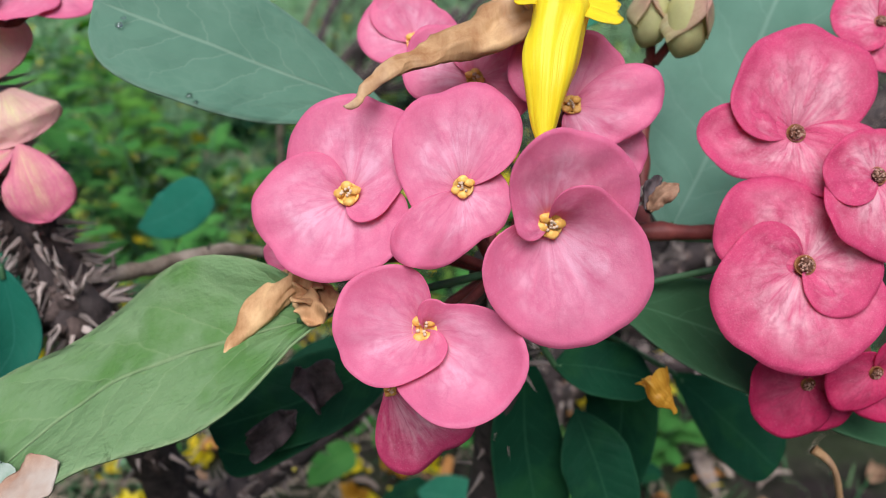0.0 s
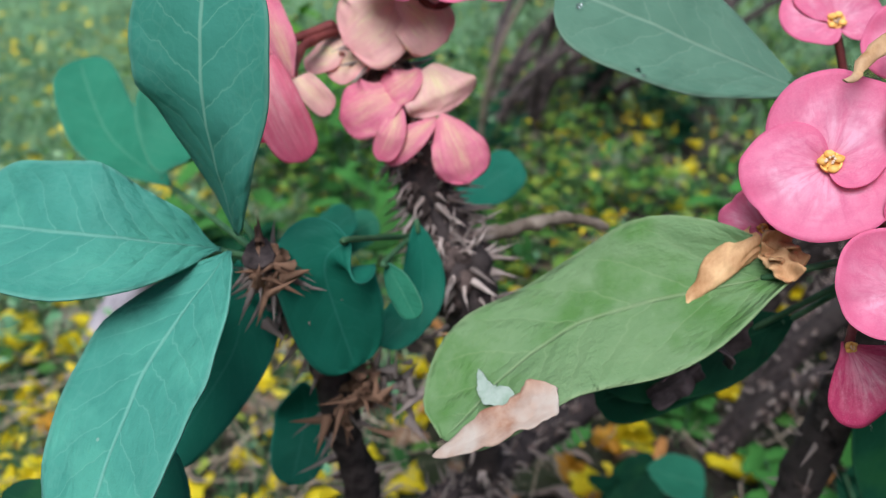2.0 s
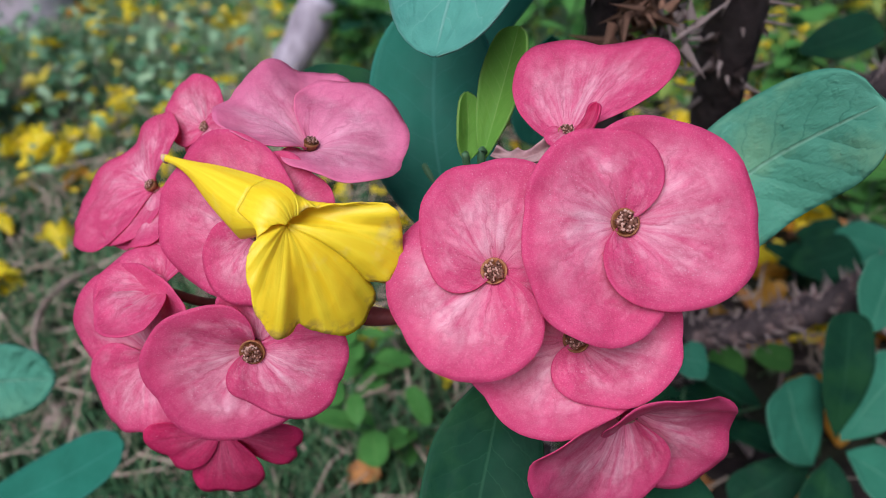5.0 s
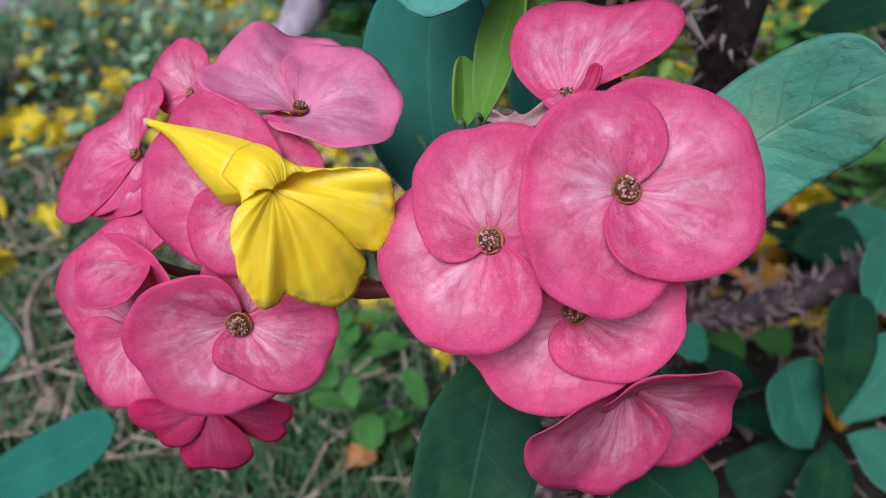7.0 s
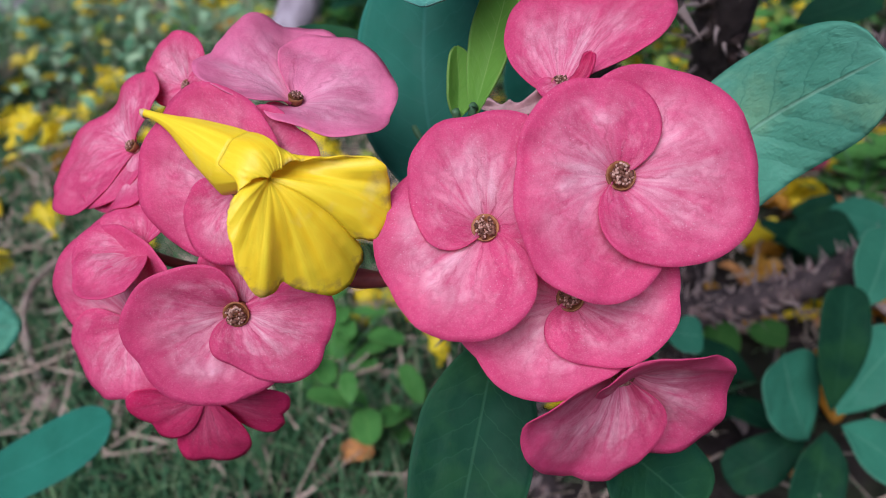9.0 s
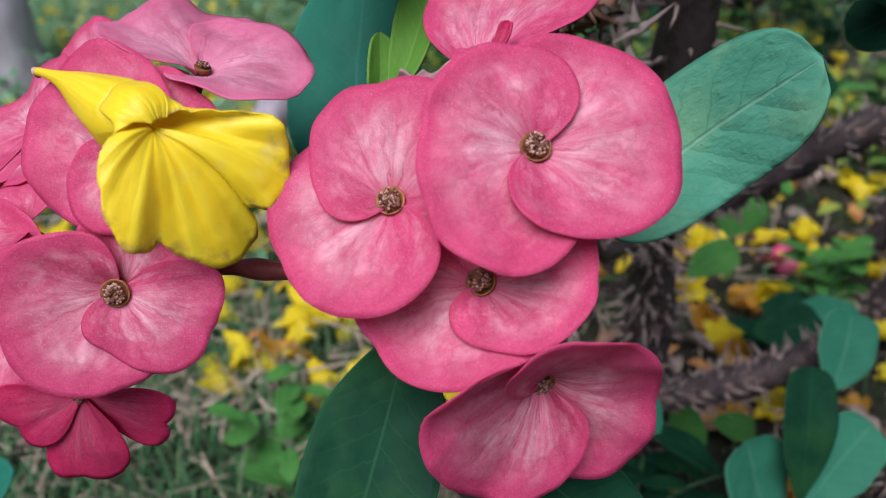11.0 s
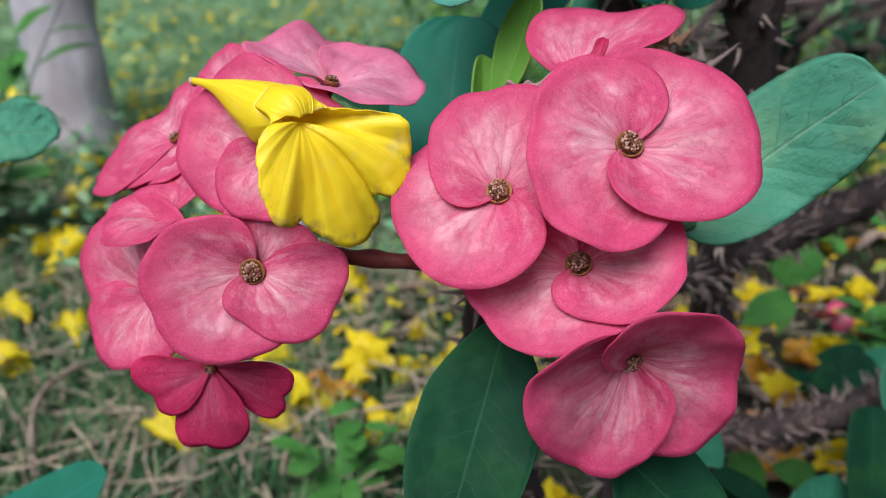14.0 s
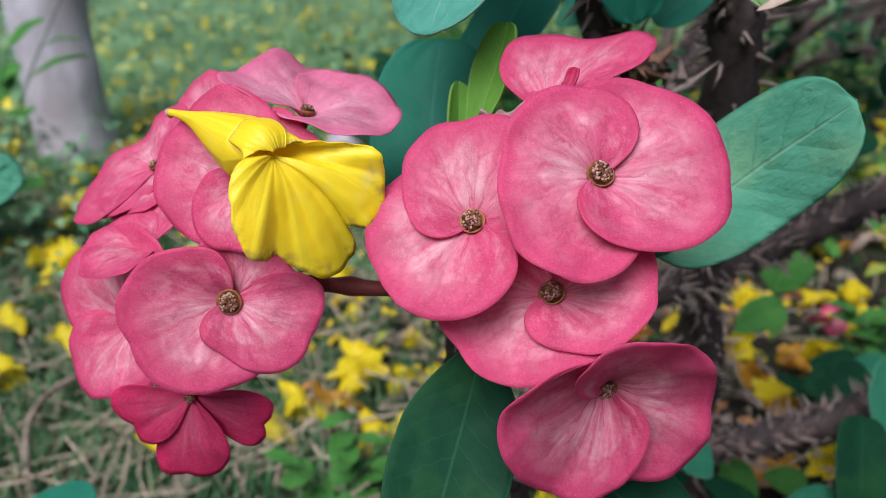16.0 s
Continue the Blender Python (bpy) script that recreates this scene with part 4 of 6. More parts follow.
def scatter_litter():
    lr = random.Random(5)
    mats = [grain_material("dry_leaf_brown", (0.11, 0.06, 0.035), (0.32, 0.2, 0.12), 90.0, 0.8, 0.0008), grain_material("dry_leaf_grey", (0.16, 0.12, 0.1), (0.4, 0.32, 0.26), 90.0, 0.8, 0.0008), grain_material("dry_leaf_orange", (0.3, 0.12, 0.03), (0.55, 0.28, 0.09), 90.0, 0.7, 0.0008)]
    firsts = []
    for i in range(6):
        ln, w = lr.uniform(0.025, 0.05), lr.uniform(0.010, 0.02)
        ob = leaf(None, (-ln / 2, 0, 0.004), (0, lr.uniform(-0.004, 0.004), 0.010), (ln / 2, 0, 0.004), (0, 0, 1), w, mats[i % 3], fold=0.5, wave=0.14, seed=i * 2.1, name="dry_leaf", label="curled dead leaf lying on bare soil")
        tagged(ob, category="leaf", group="dead leaves on the soil")
        firsts.append(ob)
    for i in range(190):
        x, y = lr.gauss(-0.03, 0.22), lr.uniform(0.2, 1.0)
        if i % 4 == 0:
            x, y = lr.gauss(-0.6, 0.3), lr.uniform(0.25, 1.3)
        m = pose(x, y, ground_height(x, y) + lr.uniform(0.0, 0.01), lr.uniform(-30, 30), lr.uniform(-30, 30), lr.uniform(0, 360))
        if i < 6:
            firsts[i].matrix_basis = m
        else:
            copy_thing(firsts[lr.randrange(6)], m)


scatter_litter()


def weed(at, count, size, material, seed, label, up=0.6, tall=0.1):
    """A low leafy herb: short stems with oval leaves."""
    lr = random.Random(seed)
    w = thing("weed", label, "plant", "low weeds", at=(at[0], at[1], ground_height(*at[:2])))
    for s in range(max(2, count // 6)):
        a = lr.uniform(0, 6.283)
        top = Vector((math.cos(a) * tall * lr.uniform(0.1, 0.7), math.sin(a) * tall * lr.uniform(0.1, 0.7), tall * lr.uniform(0.6, 1.1)))
        line = bend([(0, 0, -0.005), top * 0.5 + Vector((0, 0, tall * 0.1)), top], 4)
        part("stem", tube_mesh(line, taper(len(line), 0.0016, 0.0009), 6), GREENSTALK, w)
        for i in range(6):
            k = 0.35 + 0.65 * i / 5
            p = line[min(int(k * (len(line) - 1)), len(line) - 1)]
            b = lr.uniform(0, 6.283)
            d = Vector((math.cos(b), math.sin(b), lr.uniform(-0.2, up)))
            ln = size * lr.uniform(0.6, 1.2)
            leaf(w, p, p + d * ln * 0.5 + Vector((0, 0, ln * 0.08)), p + d * ln, (0, 0, 1), ln * lr.uniform(0.42, 0.6), material, peak=0.45, blunt=0.4, seed=lr.random() * 50)
    return w


weed((-0.36, 0.28), 18, 0.032, WEED, 1, "low green weed with small oval leaves in the grass", tall=0.07)
weed((-0.31, 0.25), 12, 0.03, WEED, 2, "low green weed with small oval leaves in the grass", tall=0.06)
weed((-0.58, 0.86), 36, 0.06, WEED, 3, "leafy green weed growing beside the leaning stake", tall=0.17)
weed((-0.5, 0.8), 24, 0.05, SHADED, 4, "dark leafy weed growing beside the leaning stake", tall=0.14)
weed((-0.40, 0.98), 60, 0.055, WEED, 5, "bright green leafy weed behind the shrubs", tall=0.27)
weed((-0.30, 0.8), 42, 0.045, WEED, 6, "bright green leafy weed behind the shrubs", tall=0.27)
weed((-0.52, 1.22), 60, 0.06, YOUNG, 7, "yellow-green leafy weed behind the shrubs", tall=0.33)
weed((0.03, 0.62), 24, 0.035, WEED, 8, "low green weed among fallen flowers", tall=0.06)
weed((0.1, 0.52), 30, 0.035, WEED, 9, "low green weed among fallen flowers", tall=0.06)
weed((-0.02, 0.5), 24, 0.035, SHADED, 10, "dark green low weed among fallen flowers", tall=0.06)
weed((0.2, 0.6), 30, 0.04, WEED, 11, "low green weed among fallen flowers", tall=0.08)
weed((0.28, 0.8), 30, 0.05, SHADED, 21, "dark leafy weed among bare thorny stems", tall=0.16)
weed((0.12, 0.95), 30, 0.05, WEED, 22, "green leafy weed among bare thorny stems", tall=0.14)
weed((0.42, 0.7), 30, 0.05, SHADED, 23, "dark leafy weed among bare thorny stems", tall=0.16)
weed((0.15, 0.42), 24, 0.045, SHADED, 12, "dark green low weed among dead leaves", tall=0.1)
weed((-0.04, 0.85), 24, 0.05, WEED, 13, "green leafy weed on littered soil", tall=0.1)
weed((-1.02, 0.56), 24, 0.075, WEED, 14, "fresh green weed in front of the tree trunk", tall=0.3)
weed((-1.1, 0.52), 24, 0.075, WEED, 15, "fresh green weed in front of the tree trunk", tall=0.22)
weed((-0.62, 1.5), 60, 0.05, YOUNG, 31, "yellow-green leafy weed behind the shrubs", tall=0.28)
weed((-0.85, 1.75), 60, 0.06, WEED, 32, "bright green leafy weed behind the shrubs", tall=0.3)
# the dark weeds from here on bring the shadowed gaps in by leaf colour
weed((-0.42, 1.55), 60, 0.05, SHADED, 33, "leafy weed behind the shrubs, coloured dark for the shade", tall=0.22)
weed((-0.72, 1.2), 48, 0.045, SHADED, 34, "leafy weed behind the shrubs, coloured dark for the shade", tall=0.16)
weed((-0.25, 1.3), 48, 0.04, SHADED, 35, "leafy weed behind the shrubs, coloured dark for the shade", tall=0.16)
weed((0.1, 1.5), 60, 0.05, SHADED, 36, "leafy weed behind the shrubs, coloured dark for the shade", tall=0.25)
weed((-0.05, 1.75), 60, 0.05, SHADED, 37, "leafy weed behind the shrubs, coloured dark for the shade", tall=0.25)
weed((-0.12, 0.3), 18, 0.04, SHADED, 16, "low weed under the shrubs, coloured dark for the shade", tall=0.08)


# ---- tree trunk, leaning stake and twigs ----
TRUNK = grain_material("pale_bark", (0.32, 0.31, 0.33), (0.62, 0.61, 0.65), 30.0, 0.85, 0.006, (1, 1, 0.35), (0.42, 0.38, 0.40))
STAKE = grain_material("weathered_wood", (0.17, 0.15, 0.165), (0.40, 0.37, 0.40), 70.0, 0.85, 0.003, (1, 1, 0.2))
TWIG = grain_material("dry_twig", (0.14, 0.10, 0.07), (0.40, 0.33, 0.26), 100.0, 0.8, 0.001)


def tree():
    t = thing("tree", "pale grey-barked tree trunk rising from the grass", "tree", at=(-1.235, 0.94, 0))
    line = bend([(0, 0, -0.05), (0.0, 0.01, 0.12), (-0.02, 0.03, 0.5), (-0.02, 0.05, 1.2), (0.0, 0.1, 2.6)], 12)
    radii = [0.062 + 0.035 * math.exp(-i / 5) for i in range(len(line))]
    part("trunk", tube_mesh(line, radii, 40, 0.22, 9.0), TRUNK, t)
    for i, (dx, dy) in enumerate(((0.9, 0.3), (-0.6, 0.8), (-0.3, -0.9))):
        b = bend([(0, 0.09, 2.4), (dx * 0.5, 0.1 + dy * 0.5, 2.9), (dx * 1.3, 0.1 + dy * 1.3, 3.4)], 6)
        part("limb", tube_mesh(b, taper(len(b), 0.05, 0.02), 12, 0.2, 9.0), TRUNK, t)
    lr = random.Random(31)
    vs, fs = [], []
    for _ in range(900):
        c = Vector((lr.gauss(0, 1.1), lr.gauss(0.1, 1.1), 3.6 + lr.gauss(0, 0.35)))
        a = Vector((lr.uniform(-1, 1), lr.uniform(-1, 1), lr.uniform(-0.4, 0.4))).normalized() * 0.05
        n = a.cross(Vector((lr.uniform(-.4, .4), lr.uniform(-.4, .4), 1))).normalized() * 0.018
        o = len(vs)
        vs += [c - a, c + n, c + a, c - n]
        fs.append((o, o + 1, o + 2, o + 3))
    me = bpy.data.meshes.new("crown")
    me.from_pydata([tuple(v) for v in vs], [], fs)
    me.materials.append(WEED)
    cr = new("crown", me)
    cr.parent = t
    return t


tree()


def stake():
    s = thing("stake", "weathered grey wooden stake leaning over the grass", "stake", at=(-0.672, 0.713, 0))
    d = Vector((0.4815, 0.3371, 0.809))
    line = bend([d * -0.05, d * 0.08 + Vector((0.004, 0, 0)), d * 0.172], 8)
    part("shaft", tube_mesh(line, taper(len(line), 0.027, 0.022), 20, 0.25, 25.0), STAKE, s)
    cut = bend([line[-1], line[-1] + d * 0.004], 2)
    part("cut_end", tube_mesh(cut, taper(len(cut), 0.0215, 0.020), 20, 0.2, 25.0), TRUNK, s, "paler sawn end")


stake()


def bare_stems():
    """Old thorny stems that sprawl over the soil behind the shrubs."""
    lr = random.Random(77)
    for i in range(17):
        x, y = 0.03 + 0.065 * i + lr.uniform(-0.04, 0.04), 0.60 + 0.07 * i + lr.uniform(-0.06, 0.1)
        if i > 8:
            x, y = -0.32 + 0.075 * (i - 9) + lr.uniform(-0.04, 0.04), 1.5 + 0.09 * (i - 9) + lr.uniform(-0.1, 0.1)
        p = thing("thorny_shrub", "old leafless thorny stems sprawling over dark soil", "shrub", "bare thorny stems", at=(x, y, 0))
        for j in range(3):
            a = lr.uniform(-1.1, 1.5)
            h = lr.uniform(0.12, 0.36)
            d = Vector((math.cos(a), math.sin(a), 0))
            thorny_stem(p, [(0, 0, -0.01), tuple(d * 0.06 + Vector((0, 0, h * 0.5))), tuple(d * 0.15 + Vector((0, 0, h * 0.85))), tuple(d * 0.24 + Vector((0, 0, h)))], 0.011, 0.008, 130, 0.016, seed=i * 7 + j, single=False)


bare_stems()


def twig(points, r, label, name="twig", mat=None):
    line = bend(points, 8)
    ob = part(name, tube_mesh(line, taper(len(line), r, r * 0.5), 8, 0.5, 60.0), mat or TWIG, None, label)
    return tagged(ob, category="twig", group="dry twigs")


twig([(-0.535, 0.19, 0.004), (-0.6, 0.23, 0.02), (-0.65, 0.29, 0.03), (-0.66, 0.36, 0.02), (-0.62, 0.44, 0.006)], 0.0035, "pale curved dry vine lying in the grass")
twig([(-0.75, 0.2, 0.006), (-0.62, 0.3, 0.012), (-0.45, 0.33, 0.006)], 0.003, "thin pale dry twig lying in the grass")
twig([(-0.82, 0.42, 0.006), (-0.7, 0.36, 0.015), (-0.5, 0.40, 0.006)], 0.0025, "thin pale dry twig lying in the grass")
twig([(-0.42, 0.31, 0.006), (-0.33, 0.33, 0.012), (-0.24, 0.31, 0.006)], 0.0025, "thin pale dry twig lying in the grass")
twig([(0.1131, 0.1894, 0.3643), (0.1199, 0.1869, 0.3578), (0.1305, 0.1925, 0.3305)], 0.0016, "pale dry grass stalk below the shrub leaves", name="grass_stalk", mat=STRAW)
twig([(0.0, 0.36, 0.006), (0.1, 0.45, 0.02), (0.25, 0.47, 0.006)], 0.004, "dry brown twig lying on the soil")
twig([(-0.2, 1.1, 0.0), (-0.23, 1.06, 0.14), (-0.2, 1.0, 0.3), (-0.14, 0.98, 0.42)], 0.006, "grey bare twig standing behind the shrubs")


# ---- the flowering branch with fresh flowers ----
plant_a = thing("crown_of_thorns_plant", "thorny shrub with fresh soft-pink round flowers and broad leaves", "flowering shrub", "crown of thorns plants")
flower(plant_a, (-0.0225, 0.1734, 0.4533), (51.1, -7.2, -3.9), [(66, 0.0256, 0.72, 0.44, 9, 0, -1, 138, 176), (-146, 0.0239, 0.80, 0.65, 9, 0, -1, 175, 125)], SOFT, "yellow", 0.0033, (0.0157, 0.2012, 0.4191), 1.7)
flower(plant_a, (0.0046, 0.1699, 0.4565), (59.5, 0.4, 2.5), [(103, 0.0247, 0.52, 0.77, 4, 0, -1, 176, 96), (-69, 0.0137, 0.73, 2.00, 4, 0, -1, 141, 101)], SOFT, "yellow", 0.0029, (0.0157, 0.2012, 0.4191), 3.4)
flower(plant_a, (0.0224, 0.1507, 0.4555), (82.7, 10.4, 3.9), [(-47, 0.0274, 0.48, 0.71, 14, 0.04, 2.5, 168, 137), (89, 0.0225, 0.38, 0.72, 14, 0.04, 2.5, 158, 151)], SOFT, "yellow", 0.0032, (0.0157, 0.2012, 0.4191), 6.8)
flower(plant_a, (-0.0043, 0.1561, 0.4264), (49.8, -7.4, 2.4), [(-48, 0.0277, 0.25, 0.47, 34, 0.05, 3, 176, 136), (192, 0.0203, 0.50, 0.79, 34, 0.05, 2.5, 158, 139)], SOFT, "yellow", 0.0037, (0.0157, 0.2012, 0.4191), 8.5)
flower(plant_a, (-0.0131, 0.1593, 0.4074), (83.3, 1.7, 14.4), [(-54, 0.0244, 0.75, 0.75, 4, 0, 1, 66, 66)], PINK, "yellow", 0.0018, (0.0157, 0.2012, 0.4191), 10.2)
flower(plant_a, (0.0325, 0.1949, 0.4694), (58.1, 1.5, 2.4), [(-51, 0.0153, 1.79, 0.34, 5, 0, 1, 107, 90), (93, 0.0208, 0.86, 0.74, 5, 0, 1, 108, 149)], SOFT, "yellow", 0.0029, (0.0157, 0.2012, 0.4191), 11.9)
flower(plant_a, (-0.0084, 0.2394, 0.4773), (56.4, -0.0, 0.0), [(155, 0.0187, 0.55, 0.44, 5, 0, 1, 147, 156), (54, 0.0135, 1.38, 0.95, 5, 0, 1, 137, 125)], SOFT, "yellow", 0.0031, (0.0157, 0.2012, 0.4191), 13.6)
flower(plant_a, (0.0083, 0.2047, 0.4740), (59.3, -0.0, 0.0), [(160, 0.0208, 0.45, 0.45, 6, 0, 1), (20, 0.0164, 0.9, 0.9, 6, 0, 1)], SOFT, "yellow", 0.0027, (0.0157, 0.2012, 0.4191), 15.3)
flower(plant_a, (0.0411, 0.1972, 0.4578), (70.9, 1.9, 5.4), [(-21, 0.0134, 0.6, 0.6, 6, 0, 1), (159, 0.0104, 0.8, 0.8, 6, 0, 1)], SOFT, "yellow", 0.0021, (0.0157, 0.2012, 0.4191), 17.0)
flower(plant_a, (-0.0347, 0.1795, 0.4317), (83.6, -2.0, -17.3), [(-92, 0.0145, 0.75, 0.75, 4, 0, 1, 66, 66), (143, 0.0123, 0.8, 0.8, 4, 0, 1, 80, 80)], SOFT, "yellow", 0.0017, (0.0157, 0.2012, 0.4191), 18.7)
flower(plant_a, (0.0948, 0.1831, 0.4299), (58.1, -1.5, -2.4), [(-125, 0.0303, 0.79, 0.60, 5, 0, -1, 158, 145), (54, 0.0183, 1.49, 0.99, 5, 0, -1, 166, 168)], PINK, "brown", 0.0039, (0.1248, 0.2183, 0.4203), 20.4)
flower(plant_a, (0.0956, 0.2044, 0.4592), (56.4, -1.6, -2.4), [(66, 0.0315, 0.67, 0.31, 8, 0, 1, 147, 141), (-107, 0.0159, 1.76, 1.79, 8, 0, 1, 135, 124)], PINK, "brown", 0.0037, (0.1248, 0.2183, 0.4203), 22.1)
flower(plant_a, (0.1132, 0.1920, 0.4514), (59.3, 1.5, 2.5), [(-110, 0.0226, 1.09, 0.49, 6, 0, 1, 134, 164), (100, 0.0129, 1.17, 0.99, 6, 0, 1, 167, 164)], PINK, "brown", 0.0035, (0.1248, 0.2183, 0.4203), 23.8)
flower(plant_a, (0.1041, 0.1849, 0.3913), (88.6, -0.0, 0.0), [(-158, 0.0185, 0.8, 0.8, 4, 0, 1), (-22, 0.0177, 0.8, 0.8, 4, 0, 1)], RED, "brown", 0.0029, (0.1248, 0.2183, 0.4203), 25.5)
flower(plant_a, (0.1196, 0.1804, 0.3982), (82.5, -0.0, 0.0), [(-159, 0.0156, 0.5, 0.5, 4, 0, 1), (-21, 0.0172, 0.8, 0.8, 4, 0, 1)], RED, "brown", 0.0028, (0.1248, 0.2183, 0.4203), 27.2)
flower(plant_a, (0.1296, 0.2368, 0.4835), (53.5, -3.4, -4.6), [(149, 0.0159, 0.8, 0.8, 6, 0, 1), (-31, 0.0184, 0.8, 0.8, 6, 0, 1)], PINK, "brown", 0.0030, (0.1248, 0.2183, 0.4203), 28.9)
leaf(plant_a, (-0.0264, 0.1675, 0.4252), (-0.0859, 0.1656, 0.4042), (-0.1198, 0.1392, 0.3814), (-0.50, -0.45, 0.74), 0.0474, OLIVE, seed=30.6, fold=0.1, wave=0.11, label='olive green leaf with a scorched tip', stalk=(0.0157, 0.2012, 0.4191), peak=0.34, blunt=0.92, wedge=1.17)
leaf(plant_a, (-0.0893, 0.1425, 0.3995), (-0.1008, 0.1355, 0.3930), (-0.1214, 0.1316, 0.3814), (-0.28, -0.52, 0.80), 0.0118, SCORCH, peak=0.22, blunt=0.0, fold=0.05, wave=0.12, seed=2.0, ragged=0.3, name="scorched_tip", label="dry brown leaf tip")
leaf(plant_a, (-0.1118, 0.1545, 0.3950), (-0.1078, 0.1456, 0.3933), (-0.1008, 0.1430, 0.3950), (-0.20, -0.62, 0.74), 0.0062, ASH, peak=0.7, blunt=0.3, fold=0.05, wave=0.05, seed=3.0, ragged=0.35, name="blister", label="silvery blistered leaf skin")
leaf(plant_a, (-0.0145, 0.2347, 0.4559), (-0.0559, 0.2256, 0.4749), (-0.0951, 0.2212, 0.4920), (0.03, -0.74, 0.67), 0.0401, DULL, seed=32.3, peak=0.6, blunt=0.7, fold=0.08, stalk=(0.0157, 0.2012, 0.4191))
leaf(plant_a, (0.0776, 0.2464, 0.4096), (0.0953, 0.2614, 0.4416), (0.1163, 0.2756, 0.4958), (-0.30, -0.69, 0.65), 0.0647, SAGE, seed=34.0, peak=0.55, blunt=0.7, stalk=(0.1248, 0.2183, 0.4203))
leaf(plant_a, (0.0481, 0.2117, 0.4061), (0.0899, 0.2058, 0.3935), (0.1509, 0.1940, 0.3682), (0.10, -0.57, 0.82), 0.0349, MOSS, seed=35.7, peak=0.5, blunt=0.6, stalk=(0.1248, 0.2183, 0.4203))
leaf(plant_a, (0.0601, 0.3088, 0.4724), (0.0536, 0.3134, 0.4822), (0.0667, 0.3235, 0.5040), (0.00, -0.80, 0.60), 0.0305, GREEN, seed=37.4)
# low leaves whose dark colour carries the shade below the flowers
leaf(plant_a, (-0.0116, 0.2128, 0.3849), (-0.0407, 0.2067, 0.3717), (-0.0751, 0.2021, 0.3619), (0.00, -0.66, 0.75), 0.0272, SHADED, seed=39.1, stalk=(0.0157, 0.2012, 0.4191))
leaf(plant_a, (0.0286, 0.2299, 0.3741), (0.0297, 0.2246, 0.3392), (0.0371, 0.2166, 0.2984), (0.10, -0.66, 0.75), 0.0274, SHADED, seed=40.8, peak=0.55, stalk=(0.0157, 0.2012, 0.4191))
leaf(plant_a, (0.0520, 0.2410, 0.3742), (0.0665, 0.2398, 0.3480), (0.0645, 0.2315, 0.3066), (-0.30, -0.69, 0.65), 0.0263, SHADED, seed=42.5, stalk=(0.0157, 0.2012, 0.4191))
leaf(plant_a, (0.0943, 0.2685, 0.3386), (0.1212, 0.2678, 0.3134), (0.1416, 0.2597, 0.2961), (0.10, -0.66, 0.75), 0.0311, SHADED, seed=44.2, peak=0.55, stalk=(0.0157, 0.2012, 0.4191))
thorny_stem(plant_a, [(0.1248, 0.2191, 0.4219), (0.0795, 0.2151, 0.4252), (0.0376, 0.2194, 0.4227), (0.0127, 0.2064, 0.4184)], 0.0022, 0.0028, 0, bark=STALK, name="flower_branch")
thorny_stem(plant_a, [(0.0140, 0.2026, 0.4221), (0.0208, 0.2282, 0.3705), (0.02, 0.30, 0.16), (0.03, 0.33, -0.01)], 0.006, 0.011, 150)


# ---- the shrub with two full flower heads ----
plant_b = thing("crown_of_thorns_plant", "thorny shrub with two full heads of deep-pink round flowers", "flowering shrub", "crown of thorns plants")
flower(plant_b, (-0.1653, 0.0758, 0.3679), (16.1, 2.3, 17.5), [(70, 0.0322, 0.40, 1.33, -1, 0.08, -1, 109, 56), (-95, 0.0065, 0.80, 0.80, -2, 0, 1, 140, 140)], PINK, "brown", 0.0029, (-0.1706, 0.0808, 0.3202), 45.9)
flower(plant_b, (-0.1501, 0.0638, 0.3538), (45.2, 9.3, 17.7), [(2, 0.0295, 0.79, 0.63, 13, -0.02, -1, 155, 146), (-180, 0.0241, 1.15, 0.82, 13, -0.02, -1, 149, 153)], PINK, "brown", 0.0045, (-0.1706, 0.0808, 0.3202), 47.6)
flower(plant_b, (-0.1769, 0.0538, 0.3433), (43.8, -12.1, 16.2), [(86, 0.0259, 0.55, 0.78, 13, -0.02, 1, 145, 154), (-158, 0.0260, 0.88, 0.71, 13, -0.02, 1, 131, 147)], PINK, "brown", 0.0043, (-0.1706, 0.0808, 0.3202), 49.3)
flower(plant_b, (-0.1574, 0.0511, 0.3292), (34.8, -14.9, 17.7), [(-14, 0.0244, 0.81, 0.59, 4, 0, -1, 132, 153), (-161, 0.0264, 0.70, 1.12, 3, 0, -1, 176, 125)], PINK, "brown", 0.0043, (-0.1706, 0.0808, 0.3202), 51.0)
flower(plant_b, (-0.1446, 0.0538, 0.3053), (101.6, -35.0, 20.9), [(-161, 0.0264, 0.45, 1.02, 31, 0.06, 3, 129, 150), (-38, 0.0236, 1.00, 1.04, 25, 0.06, 3, 171, 135)], PINK, "brown", 0.0043, (-0.1706, 0.0808, 0.3202), 52.7)
flower(plant_b, (-0.2257, 0.0684, 0.3627), (5.4, 17.2, 18.4), [(-9, 0.0241, 1.07, 0.55, 7, 0, 1, 147, 157), (158, 0.0253, 0.44, 1.32, 6, 0, 1, 90, 116)], TOPLIT, "brown", 0.0026, (-0.2554, 0.0632, 0.3122), 54.4)
flower(plant_b, (-0.2782, 0.0689, 0.3435), (34.0, -18.4, -9.4), [(131, 0.0195, 1.60, 1.11, 5, 0, -1, 139, 92), (-152, 0.0235, 0.55, 0.60, -2, 0, -1, 140, 130), (-95, 0.0200, 0.80, 0.80, -4, 0, -1, 110, 110)], PINK, "brown", 0.0026, (-0.2554, 0.0632, 0.3122), 56.1)
